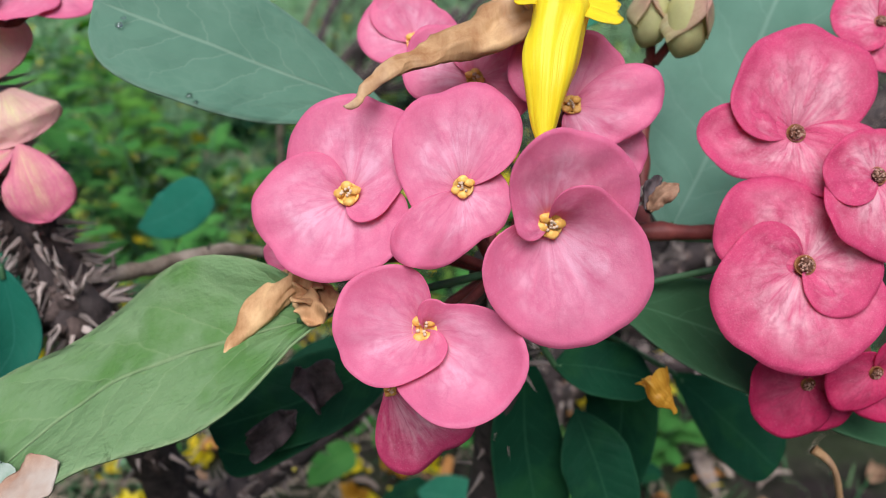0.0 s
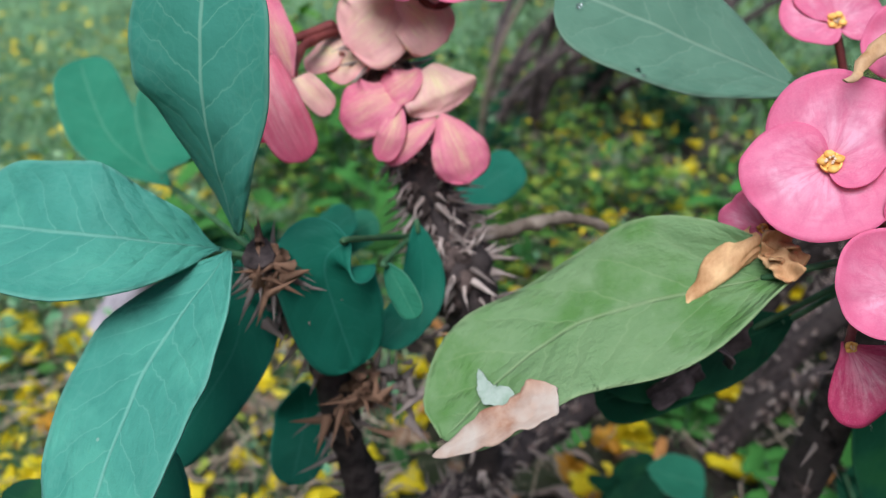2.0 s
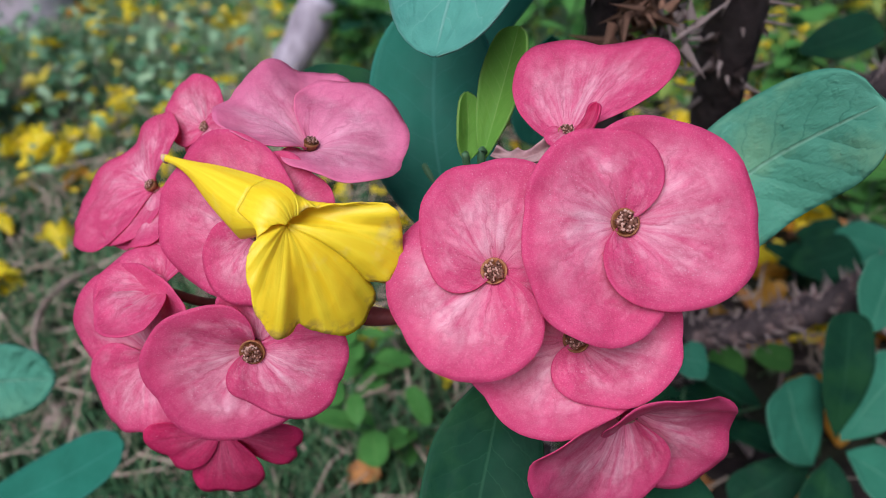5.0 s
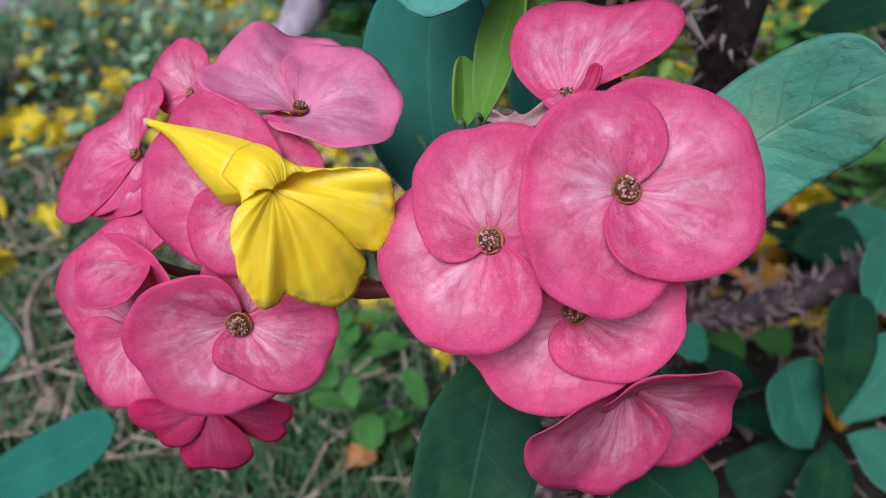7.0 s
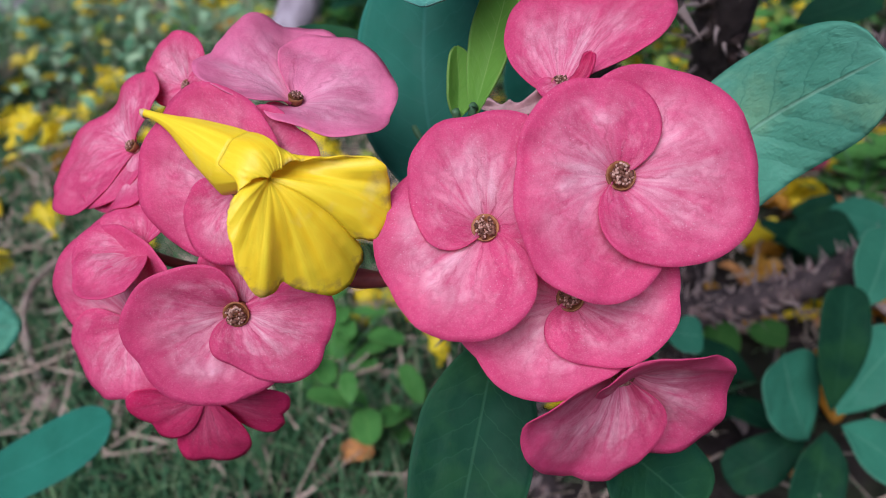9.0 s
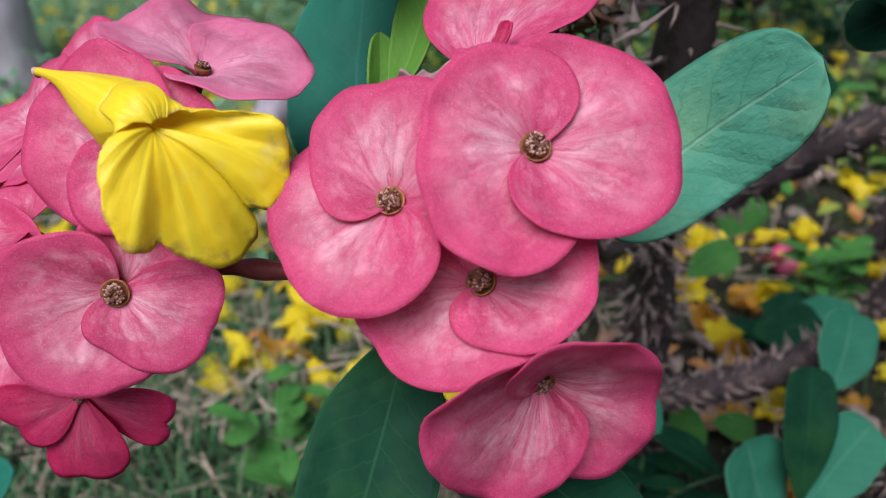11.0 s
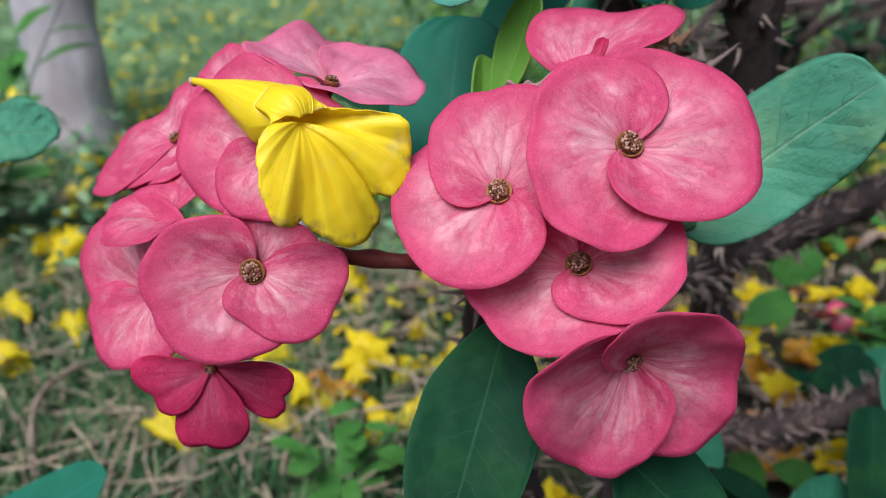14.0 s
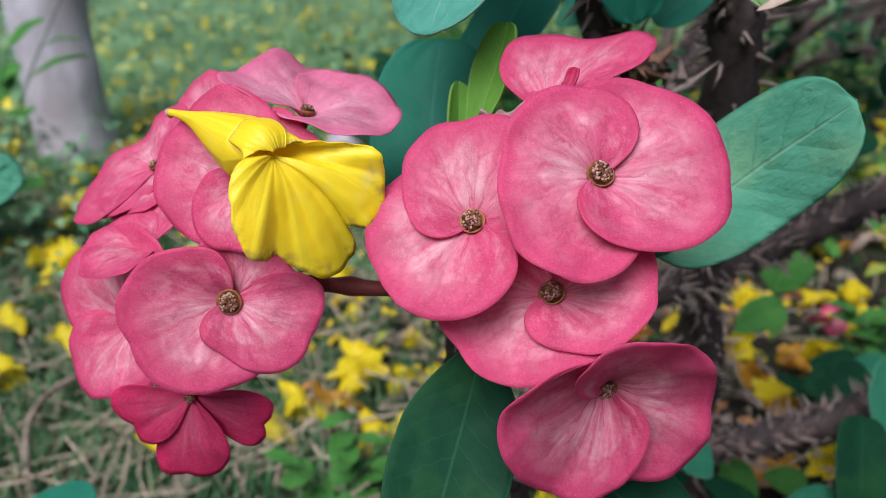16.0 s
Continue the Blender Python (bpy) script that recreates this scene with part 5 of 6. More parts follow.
flower(plant_b, (-0.2317, 0.0469, 0.3506), (57.1, -12.8, 13.7), [(128, 0.0271, 0.77, 0.58, -2, 0, -1, 153, 145), (-109, 0.0190, 0.90, 0.67, -1, 0, -1, 140, 120), (34, 0.0200, 0.60, 0.60, -12, 0, 1, 80, 80)], PINK, "brown", 0.0033, (-0.2554, 0.0632, 0.3122), 57.8)
flower(plant_b, (-0.2322, 0.0345, 0.3235), (69.9, 8.9, 15.7), [(-12, 0.0236, 0.84, 0.50, 8, 0, -1, 65, 151), (-149, 0.0273, 0.69, 0.60, 9, 0, -1, 164, 136)], PINK, "brown", 0.0044, (-0.2554, 0.0632, 0.3122), 61.2)
flower(plant_b, (-0.2315, 0.0370, 0.3234), (69.7, -4.3, 18.5), [(68, 0.0146, 1.30, 1.15, 8, 0, -1, 76, 150)], PINK, "brown", 0.0011, (-0.2554, 0.0632, 0.3122), 62.9)
flower(plant_b, (-0.2628, 0.0443, 0.3296), (16.4, -5.9, -9.4), [(155, 0.0139, 1.22, 1.34, 20, 0, -1, 119, 134), (-149, 0.0159, 1.18, 0.80, 20, 0, -1, 132, 136)], PINK, "brown", 0.0024, (-0.2554, 0.0632, 0.3122), 64.6)
flower(plant_b, (-0.2688, 0.0384, 0.3091), (61.0, -16.0, -2.6), [(109, 0.0271, 0.65, 0.90, 12, 0, -1, 125, 140), (-98, 0.0208, 0.88, 0.96, 12, 0, -1, 138, 125)], PINK, "brown", 0.0027, (-0.2554, 0.0632, 0.3122), 66.3)
flower(plant_b, (-0.2453, 0.0296, 0.2963), (87.8, 1.8, 20.9), [(-97, 0.0250, 0.25, 0.45, 1, -0.05, 1, 71, 40), (-24, 0.0217, 0.49, 0.72, 0, -0.05, 1, 50, 40), (-152, 0.0189, 0.63, 1.25, -0, -0.05, 1, 45, 52)], RED, "brown", 0.0020, (-0.2554, 0.0632, 0.3122), 68.0)
flower(plant_b, (-0.2676, 0.0847, 0.3542), (48.9, -18.1, 10.1), [(102, 0.0154, 0.65, 0.52, 3, 0, 1, 149, 136), (-80, 0.0092, 0.90, 0.90, 3, 0, 1, 140, 140)], PINK, "brown", 0.0025, (-0.2554, 0.0632, 0.3122), 69.7)
leaf(plant_b, (-0.1393, 0.0939, 0.3231), (-0.1207, 0.1255, 0.3342), (-0.0947, 0.1191, 0.3606), (0.40, -0.57, 0.72), 0.0348, TEAL, seed=71.4, fold=0.12, stalk=(-0.1706, 0.0808, 0.3202), peak=0.50, blunt=0.75, wedge=0.50)
leaf(plant_b, (-0.1996, 0.0949, 0.3144), (-0.2133, 0.1208, 0.3392), (-0.2179, 0.1439, 0.3696), (0.02, -0.58, 0.82), 0.0392, DEEP, seed=73.1, peak=0.5, blunt=0.6, stalk=(-0.1904, 0.0973, 0.3082))
leaf(plant_b, (-0.2120, 0.1112, 0.3293), (-0.2297, 0.1269, 0.3418), (-0.2636, 0.1332, 0.3486), (0.18, -0.51, 0.84), 0.0182, SHADED, seed=74.8, stalk=(-0.1904, 0.0973, 0.3082))
leaf(plant_b, (-0.1884, 0.0858, 0.3514), (-0.1859, 0.0977, 0.3658), (-0.1828, 0.1036, 0.3806), (-0.04, -0.52, 0.85), 0.0110, YOUNG, seed=76.5, peak=0.55, blunt=0.6, fold=0.5, stalk=(-0.1904, 0.0973, 0.3082))
leaf(plant_b, (-0.1932, 0.0887, 0.3490), (-0.1933, 0.0919, 0.3566), (-0.1943, 0.0949, 0.3661), (0.39, -0.39, 0.83), 0.0068, YOUNG, seed=78.2, peak=0.5, blunt=0.3, fold=0.6, stalk=(-0.1904, 0.0973, 0.3082))
leaf(plant_b, (-0.1754, 0.0578, 0.3105), (-0.1765, 0.0393, 0.2917), (-0.1765, 0.0156, 0.2757), (0.20, -0.45, 0.87), 0.0293, SHADED, seed=79.9, peak=0.5, blunt=0.6, stalk=(-0.1904, 0.0973, 0.3082))
leaf(plant_b, (-0.1477, 0.0599, 0.2746), (-0.1371, 0.0603, 0.2665), (-0.1202, 0.0599, 0.2515), (0.23, -0.55, 0.80), 0.0276, SHADED, seed=81.6, peak=0.5, blunt=0.8, stalk=(-0.1706, 0.0808, 0.3202))
thorny_stem(plant_b, [(-0.2554, 0.0632, 0.3122), (-0.2227, 0.0574, 0.3192), (-0.2026, 0.0595, 0.3196), (-0.1876, 0.0792, 0.3115)], 0.0018, 0.0026, 0, bark=STALK, name="flower_branch")
thorny_stem(plant_b, [(-0.1706, 0.0808, 0.3202), (-0.1819, 0.0901, 0.3120), (-0.1904, 0.0973, 0.3082)], 0.0018, 0.0026, 0, bark=STALK, name="flower_branch")
thorny_stem(plant_b, [(-0.1908, 0.0938, 0.3205), (-0.1998, 0.1110, 0.2771), (-0.2030, 0.1273, 0.2395), (-0.2, 0.21, 0.1), (-0.19, 0.23, -0.01)], 0.004, 0.009, 130)


# ---- the shrub with the broad blue-green leaves ----
plant_c = thing("crown_of_thorns_plant", "thorny shrub with a rosette of broad blue-green leaves", "flowering shrub", "crown of thorns plants")
leaf(plant_c, (-0.1819, 0.1536, 0.4295), (-0.1944, 0.1206, 0.4091), (-0.1986, 0.0843, 0.3799), (-0.26, -0.55, 0.79), 0.0460, GLAUCOUS, seed=83.3, fold=0.08, peak=0.50, blunt=0.14, wedge=1.13)
leaf(plant_c, (-0.1889, 0.1623, 0.4256), (-0.2173, 0.1411, 0.4387), (-0.2729, 0.1594, 0.4320), (0.27, -0.61, 0.75), 0.0419, GLAUCOUS, seed=85.0, fold=0.25, wave=0.08, peak=0.54, blunt=0.80, wedge=1.49)
leaf(plant_c, (-0.1899, 0.1750, 0.4242), (-0.1845, 0.1577, 0.4701), (-0.1827, 0.1663, 0.5047), (-0.08, -0.63, 0.78), 0.0425, UNDERSIDE, seed=86.7, fold=0.1, label='leaf showing its paler blue-green underside', peak=0.60, blunt=0.63, wedge=1.09)
leaf(plant_c, (-0.2400, 0.2537, 0.4243), (-0.2615, 0.2880, 0.4116), (-0.2845, 0.3140, 0.4407), (0.21, -0.71, 0.68), 0.0407, GREEN, seed=88.4, stalk=(-0.1800, 0.1728, 0.4172), peak=0.59, blunt=0.47, wedge=1.14)
leaf(plant_c, (-0.2787, 0.2924, 0.3916), (-0.3325, 0.3314, 0.4036), (-0.3702, 0.3748, 0.4338), (0.26, -0.68, 0.69), 0.0379, GREEN, seed=90.1, stalk=(-0.1800, 0.1728, 0.4172), peak=0.60, blunt=0.75, wedge=1.14)
leaf(plant_c, (-0.3011, 0.2330, 0.3990), (-0.3221, 0.2608, 0.3889), (-0.3589, 0.2510, 0.3780), (0.34, -0.61, 0.72), 0.0405, GREEN, seed=91.8, stalk=(-0.1800, 0.1728, 0.4172), peak=0.59, blunt=0.54, wedge=1.13)
leaf(plant_c, (-0.1555, 0.1814, 0.4213), (-0.164, 0.1794, 0.411), (-0.1585, 0.1845, 0.3703), (0.33, -0.64, 0.69), 0.0325, DEEP, seed=93.5, stalk=(-0.1476, 0.2334, 0.3987), peak=0.47, blunt=0.88, wedge=1.06)
leaf(plant_c, (-0.1442, 0.2274, 0.4077), (-0.1418, 0.2187, 0.3820), (-0.1548, 0.2041, 0.3674), (0.29, -0.55, 0.78), 0.0172, DEEP, seed=95.2, stalk=(-0.1476, 0.2334, 0.3987), peak=0.48, blunt=0.84, wedge=1.00)
leaf(plant_c, (-0.1477, 0.1926, 0.4083), (-0.1420, 0.1894, 0.3997), (-0.1368, 0.1863, 0.3912), (-0.25, -0.71, 0.66), 0.0094, GREEN, seed=96.9, peak=0.5, blunt=0.9, stalk=(-0.1476, 0.2334, 0.3987))
leaf(plant_c, (-0.1972, 0.1913, 0.4072), (-0.2003, 0.1797, 0.3775), (-0.2289, 0.1640, 0.3354), (0.17, -0.52, 0.84), 0.0284, DEEP, seed=98.6, stalk=(-0.1800, 0.1728, 0.4172), peak=0.41, blunt=0.48, wedge=0.95)
leaf(plant_c, (-0.1987, 0.2306, 0.3282), (-0.2014, 0.2343, 0.3050), (-0.2033, 0.2149, 0.2847), (0.23, -0.61, 0.76), 0.0268, DEEP, seed=100.3, peak=0.48, blunt=0.78, wedge=1.16)
thorny_stem(plant_c, [(-0.1821, 0.1717, 0.4205), (-0.1793, 0.1854, 0.3966), (-0.1740, 0.1976, 0.3620), (-0.17, 0.24, 0.16), (-0.16, 0.26, -0.01)], 0.005, 0.009, 150, 0.016)


# ---- the stem with fading flowers ----
plant_d = thing("crown_of_thorns_plant", "dark thorny stem topped by fading cream and pink flowers", "flowering shrub", "crown of thorns plants")
leaf(plant_d, (-0.1557, 0.2576, 0.4842), (-0.1618, 0.2473, 0.4770), (-0.1711, 0.2452, 0.4685), (0.09, -0.75, 0.65), 0.0330, FADED, peak=0.64, blunt=0.35, wedge=0.85, fold=-0.22, wave=0.07, seed=20.0, name="bract", label="cream bract of a fading flower with pink edges")
leaf(plant_d, (-0.1553, 0.2589, 0.4840), (-0.1438, 0.2506, 0.4772), (-0.1352, 0.2508, 0.4689), (0.09, -0.75, 0.65), 0.0236, FADED, peak=0.64, blunt=0.35, wedge=0.85, fold=-0.22, wave=0.07, seed=21.7, name="bract", label="cream bract of a fading flower with pink edges")
leaf(plant_d, (-0.1425, 0.2499, 0.4598), (-0.1365, 0.2414, 0.4539), (-0.1332, 0.2411, 0.4458), (0.09, -0.75, 0.65), 0.0283, FADED, peak=0.64, blunt=0.35, wedge=0.85, fold=-0.22, wave=0.07, seed=23.4, name="bract", label="cream bract of a fading flower with pink edges")
leaf(plant_d, (-0.1450, 0.2490, 0.4592), (-0.1506, 0.2404, 0.4561), (-0.1590, 0.2402, 0.4510), (0.09, -0.75, 0.65), 0.0160, FADED_PINK, peak=0.64, blunt=0.35, wedge=0.85, fold=-0.22, wave=0.07, seed=25.1, name="bract", label="faded pink bract")
leaf(plant_d, (-0.1508, 0.2444, 0.4539), (-0.1601, 0.2355, 0.4507), (-0.1725, 0.2347, 0.4452), (0.09, -0.75, 0.65), 0.0236, FADED_PINK, peak=0.64, blunt=0.35, wedge=0.85, fold=-0.22, wave=0.07, seed=26.8, name="bract", label="faded pink bract")
leaf(plant_d, (-0.1376, 0.2398, 0.4439), (-0.1455, 0.2300, 0.4389), (-0.1563, 0.2284, 0.4312), (0.09, -0.75, 0.65), 0.0117, FADED_PINK, peak=0.64, blunt=0.35, wedge=0.85, fold=-0.22, wave=0.07, seed=28.5, name="bract", label="faded pink bract")
leaf(plant_d, (-0.1356, 0.2395, 0.4454), (-0.1283, 0.2293, 0.4361), (-0.1236, 0.2273, 0.4242), (0.09, -0.75, 0.65), 0.0211, FADED_PINK, peak=0.64, blunt=0.35, wedge=0.85, fold=-0.22, wave=0.07, seed=30.2, name="bract", label="faded pink bract")
leaf(plant_d, (-0.1503, 0.2380, 0.4484), (-0.1519, 0.2280, 0.4414), (-0.1567, 0.2260, 0.4317), (0.09, -0.75, 0.65), 0.0113, FADED_PINK, peak=0.64, blunt=0.35, wedge=0.85, fold=-0.22, wave=0.07, seed=31.9, name="bract", label="faded pink bract")
flower(plant_d, (-0.1764, 0.2551, 0.4633), (33.7, -13.0, -2.0), [(159, 0.0167, 0.6, 0.6, -4, -0.1, 1), (-40, 0.0167, 0.6, 0.6, -6, -0.1, 1)], FADED, "brown", 0.0013, (-0.1464, 0.2452, 0.4330), 110.5)
flower(plant_d, (-0.1261, 0.2546, 0.4917), (34.3, 6.4, 11.6), [(-154, 0.0216, 0.7, 0.7, 4, 0, 1), (-8, 0.0196, 0.7, 0.7, 4, 0, 1)], SOFT, "brown", 0.0012, (-0.1400, 0.2560, 0.4790), 112.2)
flower(plant_d, (-0.1491, 0.2477, 0.4935), (35.1, 0.3, 1.8), [(-99, 0.0163, 1.1, 1.1, 4, 0, 1), (81, 0.0182, 0.9, 0.9, 4, 0, 1)], SOFT, "brown", 0.0011, (-0.1400, 0.2560, 0.4790), 113.9)
thorny_stem(plant_d, [(-0.1660, 0.2634, 0.4709), (-0.1494, 0.2534, 0.4257), (-0.1366, 0.2482, 0.3898), (-0.1272, 0.2464, 0.3601), (-0.13, 0.33, 0.15), (-0.12, 0.36, -0.01)], 0.0085, 0.012, 620, 0.016)


# ---- low plants with small round leaves ----
plant_e = thing("crown_of_thorns_plant", "low dark thorny stems with small round green leaves", "flowering shrub", "crown of thorns plants")
leaf(plant_e, (-0.0457, 0.2492, 0.0753), (-0.0592, 0.2522, 0.1015), (-0.0695, 0.2574, 0.1291), (0.29, -0.41, 0.86), 0.0421, GREEN, seed=115.6, peak=0.55, blunt=0.9)
leaf(plant_e, (-0.0405, 0.2472, 0.1034), (-0.0421, 0.2616, 0.1383), (-0.0438, 0.2820, 0.1641), (0.29, -0.41, 0.86), 0.0283, SHADED, seed=117.3, peak=0.55, blunt=0.9)
leaf(plant_e, (-0.0311, 0.2862, 0.1471), (-0.0260, 0.3015, 0.1635), (-0.0240, 0.3157, 0.1801), (0.29, -0.41, 0.86), 0.0305, GREEN, seed=119.0, peak=0.55, blunt=0.9)
leaf(plant_e, (-0.0374, 0.2472, 0.1020), (-0.0245, 0.2650, 0.1180), (-0.0086, 0.2836, 0.1338), (0.29, -0.41, 0.86), 0.0335, GREEN, seed=120.7, peak=0.55, blunt=0.9)
leaf(plant_e, (-0.0337, 0.2445, 0.0970), (-0.0145, 0.2428, 0.0863), (0.0046, 0.2412, 0.0756), (0.29, -0.41, 0.86), 0.0335, GREEN, seed=122.4, peak=0.55, blunt=0.9)
leaf(plant_e, (-0.0419, 0.2400, 0.0951), (-0.0418, 0.2264, 0.0784), (-0.0442, 0.2100, 0.0594), (0.29, -0.41, 0.86), 0.0305, SHADED, seed=124.1, peak=0.55, blunt=0.9)
leaf(plant_e, (-0.0903, 0.3463, 0.2806), (-0.0718, 0.3559, 0.2841), (-0.0509, 0.3681, 0.2896), (0.29, -0.41, 0.86), 0.0232, SHADED, seed=125.8, peak=0.55, blunt=0.9)
leaf(plant_e, (-0.1323, 0.2462, 0.1437), (-0.1222, 0.2447, 0.1454), (-0.1128, 0.2467, 0.1437), (0.29, -0.41, 0.86), 0.0211, GREEN, seed=127.5, peak=0.55, blunt=0.9)
leaf(plant_e, (-0.0447, 0.2614, 0.0734), (-0.0668, 0.2419, 0.0593), (-0.0872, 0.2291, 0.0529), (0.29, -0.41, 0.86), 0.0294, SHADED, seed=129.2, peak=0.55, blunt=0.9)
leaf(plant_e, (-0.0572, 0.4096, 0.0964), (-0.0388, 0.4180, 0.0984), (-0.0133, 0.4313, 0.1031), (0.29, -0.41, 0.86), 0.0319, SHADED, seed=130.9, peak=0.55, blunt=0.9)
leaf(plant_e, (-0.0202, 0.4798, 0.0835), (0.0017, 0.4812, 0.0753), (0.0278, 0.4840, 0.0669), (0.29, -0.41, 0.86), 0.0392, GREEN, seed=132.6, peak=0.55, blunt=0.9)
leaf(plant_e, (-0.0787, 0.4862, 0.1301), (-0.0747, 0.4951, 0.1459), (-0.0706, 0.5041, 0.1617), (0.35, -0.59, 0.73), 0.0436, WEED, seed=134.3, peak=0.55, blunt=0.9)
leaf(plant_e, (-0.1037, 0.4638, 0.1030), (-0.0889, 0.4749, 0.1145), (-0.0693, 0.4850, 0.1199), (0.35, -0.59, 0.73), 0.0261, WEED, seed=136.0, peak=0.55, blunt=0.9)
leaf(plant_e, (-0.1045, 0.3362, 0.0810), (-0.0960, 0.3331, 0.0675), (-0.0904, 0.3274, 0.0508), (0.35, -0.59, 0.73), 0.0290, WEED, seed=137.7, peak=0.55, blunt=0.9)
leaf(plant_e, (-0.0794, 0.3409, 0.0703), (-0.0654, 0.3445, 0.0666), (-0.0514, 0.3482, 0.0629), (0.35, -0.59, 0.73), 0.0182, WEED, seed=139.4, peak=0.55, blunt=0.9)
leaf(plant_e, (-0.0481, 0.4752, 0.0815), (-0.0313, 0.4796, 0.0771), (-0.0114, 0.4889, 0.0805), (0.35, -0.59, 0.73), 0.0261, SHADED, seed=141.1, peak=0.55, blunt=0.9)
leaf(plant_e, (-0.0315, 0.3370, 0.1474), (-0.0242, 0.3356, 0.1383), (-0.0104, 0.3351, 0.1260), (0.35, -0.59, 0.73), 0.0294, GREEN, seed=142.8, peak=0.55, blunt=0.9)
thorny_stem(plant_e, [(-0.1542, 0.2680, 0.2240), (-0.1202, 0.3061, 0.2269), (-0.0778, 0.3508, 0.2367), (-0.0138, 0.4080, 0.2553)], 0.008, 0.010, 220, 0.014)
thorny_stem(plant_e, [(-0.1311, 0.3000, 0.2229), (-0.1220, 0.3209, 0.1599), (-0.1219, 0.3362, 0.0925), (-0.1, 0.40, -0.01)], 0.008, 0.012, 160, 0.012)
thorny_stem(plant_e, [(-0.1250, 0.2983, 0.1142), (-0.0768, 0.3100, 0.1240), (-0.0124, 0.3437, 0.1420)], 0.009, 0.010, 200, 0.014)


# ---- leaves that reach in from the side ----
plant_f = thing("low_broadleaf_plant", "low plant with broad blue-green leaves in the grass", "plant")
leaf(plant_f, (-0.4554, 0.0538, 0.1358), (-0.4047, 0.0755, 0.1559), (-0.3659, 0.0943, 0.1779), (0.26, -0.31, 0.91), 0.0288, DEEP, seed=144.5, peak=0.5)
leaf(plant_f, (-0.2406, -0.0262, 0.3709), (-0.2302, -0.0236, 0.3727), (-0.2223, -0.0215, 0.3731), (0.37, -0.66, 0.65), 0.0106, TEAL, seed=146.2, peak=0.5, blunt=0.1, wave=0.12)


# ---- fallen and withered flowers caught on the shrubs ----
bell_a = thing("trumpet_flower", "bright yellow trumpet flower lying on the pink flower head", "flower", "yellow flowers caught on the shrubs")
corolla(bell_a, (-0.2171, 0.0419, 0.3578), (69.6, 3.5, 27.3), 0.000127, (-238, 108, -190), (-62, 22, -38), (7, 9, 17, 30, 43, 53, 58),
        ((-177, 66), (-160, 88), (-138, 112), (-120, 150), (-106, 178), (-100, 176), (-96, 160), (-88, 182), (-73, 219), (-64, 220), (-55, 206), (-50, 190), (-47, 158), (-44, 164), (-40, 190), (-26, 194), (-11, 180), (2, 172), (9, 158), (15, 118), (22, 84), (40, 48), (90, 22), (140, 20), (165, 46)),
        ((-177, 62), (-160, 74), (-138, 84), (-106, 84), (-96, 42), (-84, 20), (-72, -6), (-55, -46), (-49, -38), (-45, -8), (-38, -8), (-26, -26), (-11, -10), (2, 12), (9, 6), (15, 4), (22, 10), (40, 18), (90, 30), (150, 46)), YELLOW)
trumpet([(0.0238, 0.1681, 0.4640), (0.0231, 0.1727, 0.4693), (0.0243, 0.1803, 0.4808), (0.0269, 0.1888, 0.4896), (0.0273, 0.1941, 0.4938)], (0.0012, 0.0015, 0.0034, 0.0055, 0.0064, 0.0066, 0.0056), (0.0271, 0.1933, 0.4944), (16.2, 5.5, 1.6), [(-5, 0.0159, 0.8, 0.8, 10, -0.1, 1, 50, 50), (60, 0.0122, 0.8, 0.8, 20, -0.1, 1, 45, 45), (120, 0.0122, 0.8, 0.8, 20, -0.1, 1, 45, 45), (185, 0.0108, 0.8, 0.8, 10, -0.1, 1, 45, 45), (-80, 0.0081, 0.9, 0.9, -10, -0.1, 1, 50, 50)], YELLOW, "yellow trumpet flower hanging over the soft-pink flowers", 0.22, 5.0)
dry_a = part("withered_flower", crumple(trumpet_mesh([(-0.0222, 0.1747, 0.4735), (-0.0137, 0.1820, 0.4797), (-0.0019, 0.1903, 0.4834), (0.0106, 0.1965, 0.4870), (0.0221, 0.2025, 0.4929)], (0.0008, 0.0016, 0.0032, 0.0052, 0.0056, 0.0050), 5, 0.8, 0.002, 0.6, 8.0, 60, 0.2), 0.0015, 190), STRAW, None, "shrivelled brown trumpet flower resting on soft-pink flowers")
tagged(dry_a, category="flower")
dry_l = part("withered_flower", crumple(trumpet_mesh([(-0.0604, 0.1629, 0.4074), (-0.0540, 0.1668, 0.4145), (-0.0478, 0.1706, 0.4212), (-0.0436, 0.1734, 0.4252), (-0.0370, 0.1752, 0.4300)], (0.0009, 0.0013, 0.0030, 0.0046, 0.0048, 0.0040), 5, 0.4, 0.001, 0.6, 9.0, 60, 0.2), 0.0008, 200), STRAW, None, "dry straw-coloured trumpet flower lying on an olive leaf")
tagged(dry_l, category="flower")
dry_s = part("withered_flower", crumple(trumpet_mesh([(0.0660, 0.1807, 0.3850), (0.0640, 0.1818, 0.3873), (0.0613, 0.1834, 0.3900), (0.0594, 0.1860, 0.3928)], (0.0009, 0.0012, 0.0026, 0.0036, 0.0040, 0.0036), 5, 0.7, 0.002, 0.6, 4.0, 40, 0.5), 0.0012, 210), AGED, None, "small wilted orange flower caught between dark leaves")
tagged(dry_s, category="flower")
thorny_stem(plant_d, [(-0.1312, 0.2544, 0.3885), (-0.1101, 0.2773, 0.3845), (-0.0909, 0.2998, 0.3801), (-0.0715, 0.3185, 0.3677)], 0.0035, 0.0022, 4, 0.008, name="side_twig", bark=TWIG)
